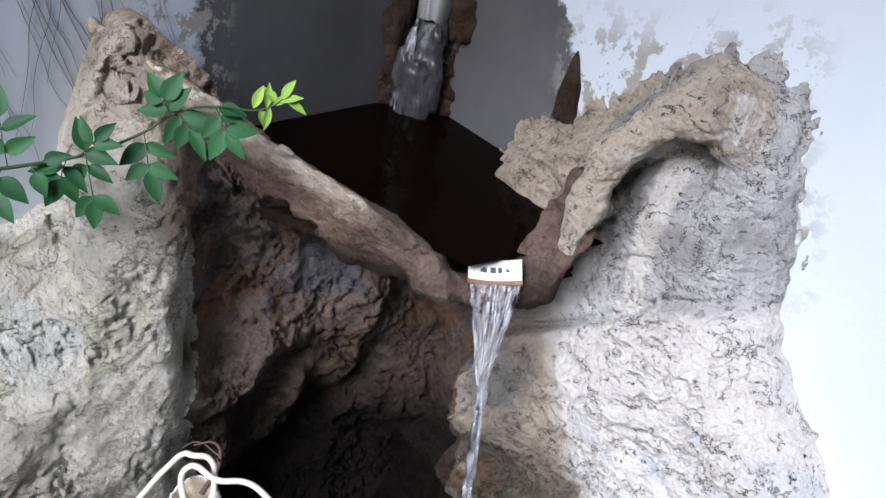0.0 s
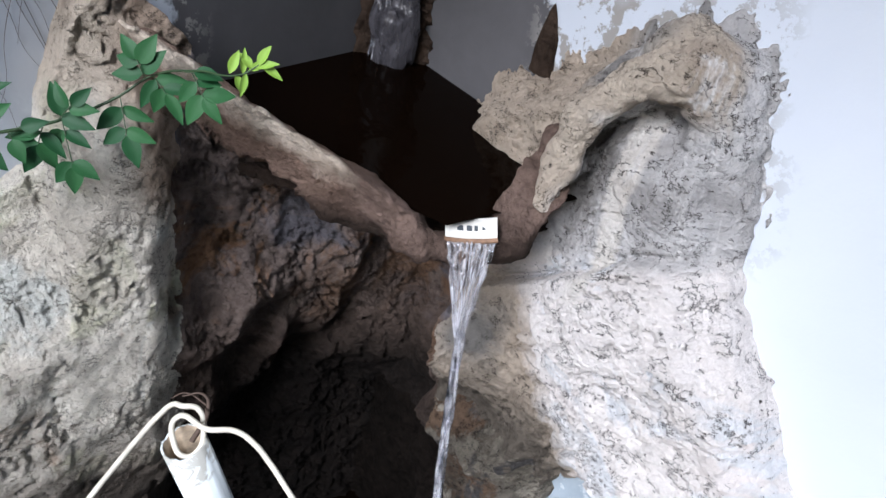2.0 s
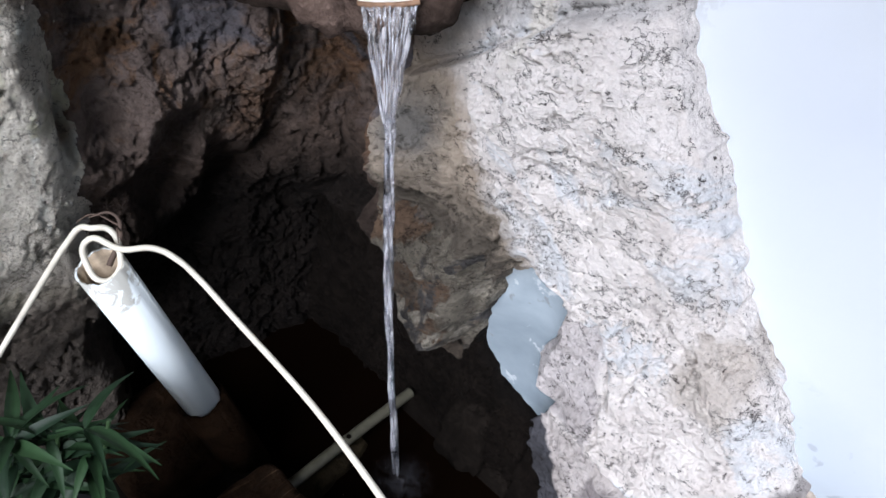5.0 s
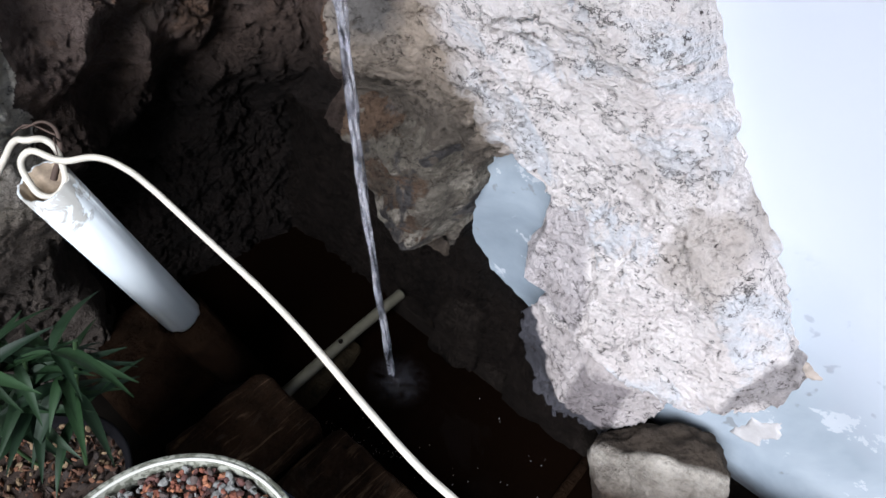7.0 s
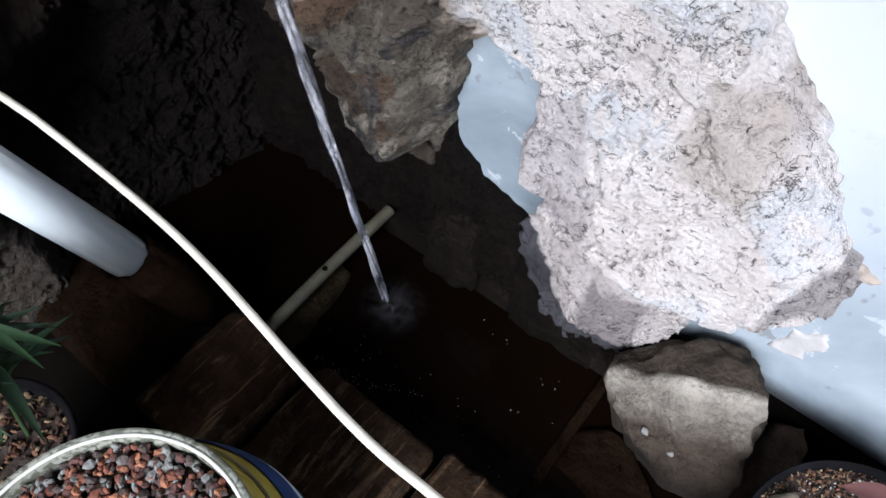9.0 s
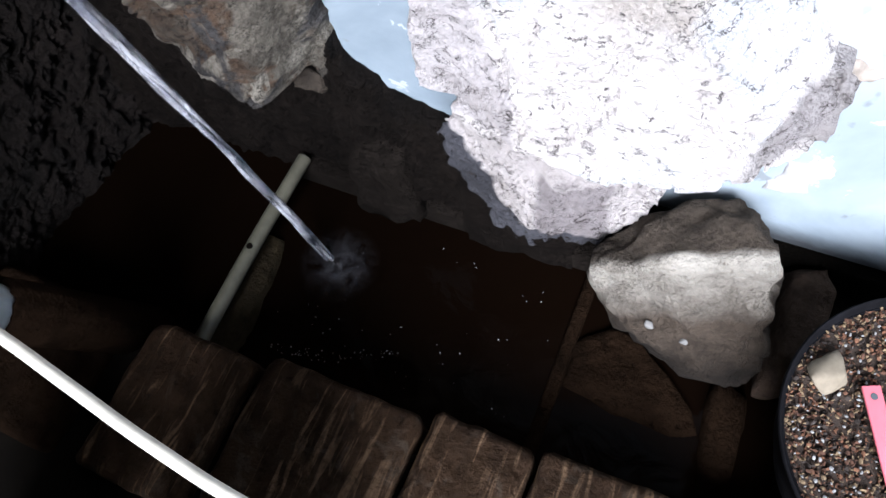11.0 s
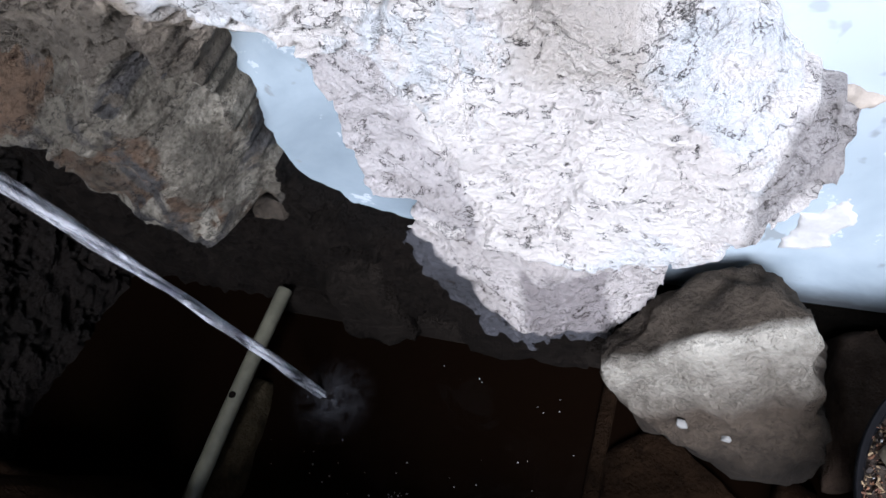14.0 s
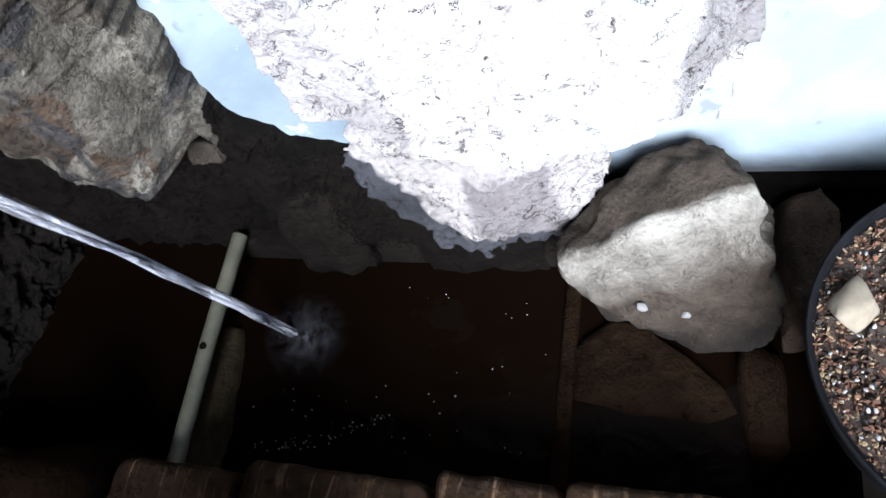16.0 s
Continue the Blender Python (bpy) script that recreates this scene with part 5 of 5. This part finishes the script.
def pebble_mesh(name, count, r, z, smin_, smax_, materials, seed, flat=0.7, lift=0.006, centre=(0, 0)):
    """Many loose bits lying in a disc, one mesh."""
    rn = random.Random(seed)
    verts, faces, mi = [], [], []
    for _ in range(count):
        a, q = rn.uniform(0, 6.283), r * math.sqrt(rn.random())
        s = rn.uniform(smin_, smax_)
        m = Matrix.Translation((centre[0] + q * math.cos(a), centre[1] + q * math.sin(a), z + rn.uniform(0, lift))) @ Euler((rn.uniform(0, 6), rn.uniform(0, 6), rn.uniform(0, 6))).to_matrix().to_4x4() @ Matrix.Diagonal((s, s * rn.uniform(0.6, 1), s * flat * rn.uniform(0.6, 1), 1))
        base = len(verts)
        for p in STONE_V:
            verts.append(tuple(m @ (Vector(p) * rn.uniform(0.78, 1.12))))
        k = rn.randrange(len(materials))
        for f in STONE_F:
            faces.append([base + i for i in f])
            mi.append(k)
    me = mesh_of(name, verts, faces, materials, False)
    me.polygons.foreach_set("material_index", mi)
    return me


BLACK = plain("black_plastic", (0.006, 0.006, 0.007), 0.7, 0, 0.4, spec=0.03)
SOIL = plain("dark_soil", (0.03, 0.02, 0.014), 0.95, 0, 0.6, 90, 0.8)
GRAVELS = [plain("red_gravel", (0.17, 0.06, 0.036), 0.85, 0, 0.4, 120, 0.5), plain("rust_gravel", (0.25, 0.105, 0.055), 0.85, 0, 0.4, 120, 0.5),
           plain("maroon_gravel", (0.08, 0.036, 0.03), 0.85, 0, 0.4, 120, 0.5), plain("grey_gravel", (0.17, 0.175, 0.165), 0.85, 0, 0.4, 120, 0.5),
           plain("dark_gravel", (0.06, 0.045, 0.04), 0.85, 0, 0.4, 120, 0.5)]
BARKS = [plain("bark_brown", (0.065, 0.03, 0.017), 0.9, 0, 0.5, 90, 0.5), plain("bark_rust", (0.11, 0.05, 0.026), 0.9, 0, 0.5, 90, 0.5),
         plain("bark_dark", (0.025, 0.018, 0.014), 0.9, 0, 0.5, 90, 0.5), plain("bark_straw", (0.17, 0.12, 0.068), 0.9, 0, 0.4, 90, 0.5)]
WHITE_BIT = plain("white_grit", (0.22, 0.22, 0.215), 0.8)


def glaze(nt, b):
    """White rim paint with a grid of grey-green brush marks."""
    co = nt.nodes.new("ShaderNodeTexCoord").outputs["Object"]
    n = noise_tex(nt, 120.0, 4, 0.6, 0.6, co)
    col = ramp(nt, n, [(0.44, (0.10, 0.105, 0.08)), (0.52, (0.27, 0.28, 0.235))])
    nt.links.new(col, b.inputs["Base Color"])
    set_in(b, Roughness=0.35)
    bump(nt, b, noise_tex(nt, 90.0, 3, 0.5, 0, co), 0.15, 0.002)


GLAZE = mat("painted_rim", glaze)
YELLOW = plain("ochre_glaze", (0.34, 0.27, 0.05), 0.35, 0, 0.2, 40)
BLUE = plain("blue_glaze", (0.03, 0.06, 0.16), 0.35, 0, 0.3, 40)
gravel_pot = pot((0.261, -0.61, 0.38), 0.125, 0.35, YELLOW, "painted ceramic pot full of red gravel", 0.935, 0.03, GLAZE, 0.42)
for z0, z1, m, nm in ((0.287, 0.291, INK, "band"), (0.222, 0.262, BLUE, "band"), (0.210, 0.222, PVC, "band"), (0.15, 0.21, BLUE, "band")):
    bm = bmesh.new()
    rr = lambda z: 0.125 * (0.72 + 0.23 * (z - 0.006) / 0.314 + 0.42 * math.sin(math.pi * (z - 0.006) / 0.314)) + 0.002
    rows = [[bm.verts.new((rr(z) * math.cos(a * math.pi / 32), rr(z) * math.sin(a * math.pi / 32), z)) for a in range(64)] for z in (z0, (z0 + z1) / 2, z1)]
    for ra, rb in zip(rows, rows[1:]):
        for k in range(64):
            bm.faces.new((ra[k], ra[(k + 1) % 64], rb[(k + 1) % 64], rb[k]))
    part(nm, from_bm(nm, bm, m), gravel_pot)
part("lip", tube("lip", [(0.1175 * math.cos(a * math.pi / 16), 0.1175 * math.sin(a * math.pi / 16), 0.3495) for a in range(33)], 0.0018, plain("lip_glaze", (0.55, 0.56, 0.50), 0.35), sides=6, res=4), gravel_pot, "worn white lip")
bed(gravel_pot, 0.114, 0.328, SOIL, "soil", "dark soil under the gravel")
g = part("gravel", pebble_mesh("gravel", 2000, 0.112, 0.333, 0.0025, 0.0072, GRAVELS, 11, lift=0.008), gravel_pot, "red, rust and grey gravel")
g["kind"] = "stuff"

leaf_pot = pot((0.015, -0.632, 0.244), 0.092, 0.20, BLACK, "black plastic pot with a leafy green plant", 0.93, 0.012)
bed(leaf_pot, 0.084, 0.18, SOIL, "soil", "dark soil with bark chips")
g = part("bark_mulch", pebble_mesh("bark_mulch", 500, 0.082, 0.18, 0.002, 0.007, BARKS, 12, 0.4), leaf_pot)
g["kind"] = "stuff"

soil_pot = pot((0.795, -0.162, 0.181), 0.140, 0.16, BLACK, "black pot of soil with a pink tag", 0.972, 0.010)
bed(soil_pot, 0.134, 0.145, SOIL, "soil", "dark soil with bark and grit")
g = part("bark_mulch", pebble_mesh("bark_mulch", 7000, 0.134, 0.144, 0.0009, 0.0034, BARKS, 13, 0.4), soil_pot)
g["kind"] = "stuff"
g = part("grit", pebble_mesh("grit", 500, 0.128, 0.148, 0.0008, 0.0024, [WHITE_BIT], 14, 0.8), soil_pot)
g["kind"] = "stuff"
chip = lump("wood_chip", [(0.690, -0.135, 0.33), (0.712, -0.112, 0.333), (0.722, -0.135, 0.342), (0.694, -0.150, 0.341), (0.71, -0.158, 0.328), (0.727, -0.14, 0.325)],
            plain("pale_wood", (0.19, 0.16, 0.115), 0.8, 0, 0.25, 60), 0.002, 2, 9, "pale split wood chip on the soil", "wood chip")
chip.location = (-0.018, 0.004, -0.156)
PINK = plain("pink_plastic", (0.55, 0.13, 0.16), 0.4, 0, 0.1)
tag = thing("plant_tag", (0.745, -0.178, 0.175), "pink plastic plant tag lying on the soil", "tag")
bm = box_bm(-0.008, 0.008, -0.05, 0.05, 0, 0.003, 0.001)
tb = part("blade", from_bm("blade", bm, PINK), tag)
tb.rotation_euler = (0.06, 0, 0.42)
bm = bmesh.new()
bmesh.ops.create_cone(bm, cap_ends=True, segments=16, radius1=0.003, radius2=0.003, depth=0.0008, matrix=Matrix.Translation((0, 0.04, 0.0033)))
part("hole", from_bm("hole", bm, INK, False), tb)


# ---- leaves ----
def leaf_mesh(name, length, width, material, fold=0.25, droop=0.2, seg=8, tip=0.9, point=1.0):
    """One leaf blade along +y, folded on its midrib and bent down."""
    bm = bmesh.new()
    rows = []
    for i in range(seg + 1):
        t = i / seg
        w = width * 0.5 * math.sin(math.pi * t ** tip) ** point + 0.0004
        z = -droop * length * t * t
        rows.append([bm.verts.new((sx * w, length * t, z + abs(sx) * fold * w)) for sx in (-1, -0.5, 0, 0.5, 1)])
    for a, b in zip(rows, rows[1:]):
        for k in range(4):
            bm.faces.new((a[k], a[k + 1], b[k + 1], b[k]))
    return from_bm(name, bm, material)


def foliage(name, lo, hi):
    def build(nt, b):
        info = nt.nodes.new("ShaderNodeObjectInfo")
        col = ramp(nt, info.outputs["Random"], [(0.0, lo), (1.0, hi)])
        n = noise_tex(nt, 70.0, 4)
        col = mix(nt, 0.4, col, ramp(nt, n, [(0.3, (0.5, 0.5, 0.5)), (0.7, (1.2, 1.2, 1.2))]), "MULTIPLY")
        nt.links.new(col, b.inputs["Base Color"])
        set_in(b, Roughness=0.6)
        b.inputs["Specular IOR Level"].default_value = 0.25
        bump(nt, b, n, 0.2, 0.002)
    return mat(name, build)


LEAF = foliage("vine_leaf", (0.008, 0.048, 0.016), (0.020, 0.085, 0.026))
LEAF_NEW = foliage("young_leaf", (0.15, 0.27, 0.035), (0.21, 0.34, 0.05))
LEAF_POT = foliage("pot_leaf", (0.004, 0.014, 0.006), (0.017, 0.043, 0.015))
STEM = plain("green_stem", (0.022, 0.045, 0.016), 0.5, 0, 0.2)

vine = thing("vine", (0, 0, 0), "green climbing shoot with oval leaflets reaching over the rock", "vine")
stem_pts = [(-0.2, -0.667, 0.9), (-0.195, -0.595, 0.908), (-0.19, -0.554, 0.916), (-0.185, -0.499, 0.938), (-0.175, -0.47, 0.961), (-0.13, -0.444, 0.98), (-0.08, -0.423, 0.992), (-0.07, -0.409, 1.005)]
part("stem", tube("stem", [(*p, 1.2 - 0.12 * i) for i, p in enumerate(stem_pts)], 0.0017, STEM, sides=8), vine)
leaflet = leaf_mesh("leaf", 0.031, 0.0165, LEAF, 0.25, 0.2, 8, 0.72, 1.0)
young = leaf_mesh("leaf", 0.022, 0.009, LEAF_NEW, 0.35, 0.15)
FACE = (Vector((0.496, -0.716, 1.157)) - Vector((-0.15, -0.5, 0.93))).normalized()
rnd = random.Random(21)


def leaf_at(me, base, heading, tilt):
    """heading: degrees in the plane that faces the open side, 0 to the east along the wall, 90 up."""
    east = Vector((0.63, 0.77, 0)).normalized()
    up = FACE.cross(east).normalized()
    if up.z < 0:
        up = -up
    a = radians(heading)
    d = (east * math.cos(a) + up * math.sin(a) + FACE * tilt).normalized()
    nrm = (FACE + Vector((rnd.uniform(-0.45, 0.45), rnd.uniform(-0.45, 0.45), rnd.uniform(-0.1, 0.5)))).normalized()
    xx = d.cross(nrm).normalized()
    nn = xx.cross(d)
    m = Matrix((xx, d, nn)).transposed().to_4x4()
    m.translation = base
    ob = new("leaf", me)
    ob.parent = vine
    ob.matrix_local = m @ Matrix.Diagonal((rnd.uniform(0.75, 1.1), rnd.uniform(0.72, 1.08), 1, 1))
    return ob


def along(u):
    """A place on the stem, u from 0 to 1."""
    k = min(int(u * 7), 6)
    return Vector(stem_pts[k]).lerp(Vector(stem_pts[k + 1]), u * 7 - k)


for u, head, reach, pairs in ((0.11, 105, 0.045, (0.3, 0.75)), (0.10, 262, 0.030, (0.3, 0.8)), (0.17, 30, 0.006, ()), (0.15, 305, 0.008, ()), (0.25, 262, 0.020, (0.4, 0.9)), (0.29, 55, 0.020, (0.3, 0.8)),
                              (0.30, 288, 0.045, (0.25, 0.9)), (0.44, 285, 0.038, (0.3, 0.85)), (0.55, 120, 0.020, (0.3, 0.8)), (0.58, 312, 0.020, (0.2, 0.7)), (0.70, 300, 0.026, (0.4, 0.9)), (0.68, 8, 0.008, ())):
    base = along(u)
    east = Vector((0.63, 0.77, 0)).normalized()
    up = FACE.cross(east).normalized()
    up = up if up.z > 0 else -up
    d = east * math.cos(radians(head)) + up * math.sin(radians(head))
    end = base + d * reach + FACE * 0.006
    part("rachis", tube("rachis", [tuple(base), tuple(base.lerp(end, 0.5) + FACE * 0.003), tuple(end)], 0.0006, STEM, sides=4, res=3), vine)
    leaf_at(leaflet, end, head + rnd.uniform(-12, 12), 0.1)
    for f in pairs:
        for sgn in (-1, 1):
            leaf_at(leaflet, base.lerp(end, f), head + sgn * rnd.uniform(48, 72), rnd.uniform(-0.1, 0.25))
for k in range(9):
    leaf_at(young, along(0.82 + 0.022 * k), (70, -60, 100, -95, 40, 130, 15, 60, -30)[k] + rnd.uniform(-10, 10), rnd.uniform(0, 0.4))

plant = thing("leafy_plant", (0.0, -0.615, 0.255), "dark green plant with lance-shaped leaves in a pot", "plant")
lance = leaf_mesh("leaf", 0.088, 0.0155, LEAF_POT, 0.35, 0.55, 10, 0.62)
rnd = random.Random(8)
for k in range(3):
    part("stem", tube("stem", [(0.015 * k - 0.01, 0.008 * k, -0.075), (0.02 * k - 0.03, 0.03 * k - 0.02, 0.03), (0.03 * k - 0.05, 0.045 * k - 0.01, 0.13 + 0.02 * k)], 0.0025, STEM, sides=6), plant)
for k in range(84):
    s = k % 3
    t = rnd.uniform(0.25, 1)
    base = Vector((0.02 * s - 0.03 - 0.02 * t, 0.03 * s - 0.02 + 0.02 * t, 0.01 + 0.145 * t))
    az = k * 2.4 + rnd.uniform(-0.4, 0.4)
    el = rnd.uniform(-0.2, 0.85)
    ob = new("leaf", lance)
    ob.parent = plant
    sc = rnd.uniform(0.6, 1.1)
    ob.matrix_local = Matrix.Translation(base) @ Matrix.Rotation(az, 4, "Z") @ Matrix.Rotation(el, 4, "X") @ Matrix.Rotation(rnd.uniform(-0.5, 0.5), 4, "Y") @ Matrix.Scale(sc, 4)

# ---- dried roots clinging to the west wall ----
rnd = random.Random(4)
roots = thing("dried_roots", (0, 0, 0), "thin dark dried creeper roots on the white wall", "roots")
for k in range(30):
    y0 = -0.48 - 0.008 * k + rnd.uniform(-0.01, 0.01)
    z0 = 1.12 + rnd.uniform(-0.05, 0.1)
    pts = []
    for i in range(7):
        y = y0 + (0.013 * (1 if k % 3 else -0.5)) * i + rnd.uniform(-0.004, 0.004)
        z = z0 - 0.035 * i + rnd.uniform(-0.004, 0.004)
        pts.append((west_x(y) + 0.0015, y, z, 1.2 - 0.13 * i))
    part("root", tube("root", pts, 0.0004, TWIG, sides=4, res=3), roots)

# ---- a small red-leaved seedling in the soil pot ----
LEAF_RED = foliage("red_leaf", (0.075, 0.030, 0.028), (0.13, 0.060, 0.055))
seedling = thing("seedling", (0.768, -0.088, 0.166), "small seedling with dull red leaves in the soil pot", "plant")
part("stem", tube("stem", [(0, 0, -0.005), (0.004, 0.003, 0.035), (0.002, 0.006, 0.07)], 0.0014, STEM, sides=6), seedling)
blade = leaf_mesh("leaf", 0.058, 0.024, LEAF_RED, 0.25, 0.25, 8, 0.8)
for az, el, sc, zz in ((1.9, 0.15, 1.0, 0.068), (0.4, 0.25, 0.8, 0.066), (-1.2, 0.1, 0.9, 0.06), (2.9, 0.3, 0.75, 0.07), (-2.4, 0.2, 0.8, 0.055)):
    ob = new("leaf", blade)
    ob.parent = seedling
    ob.matrix_local = Matrix.Translation((0.002, 0.006, zz)) @ Matrix.Rotation(az, 4, "Z") @ Matrix.Rotation(el, 4, "X") @ Matrix.Scale(sc, 4)
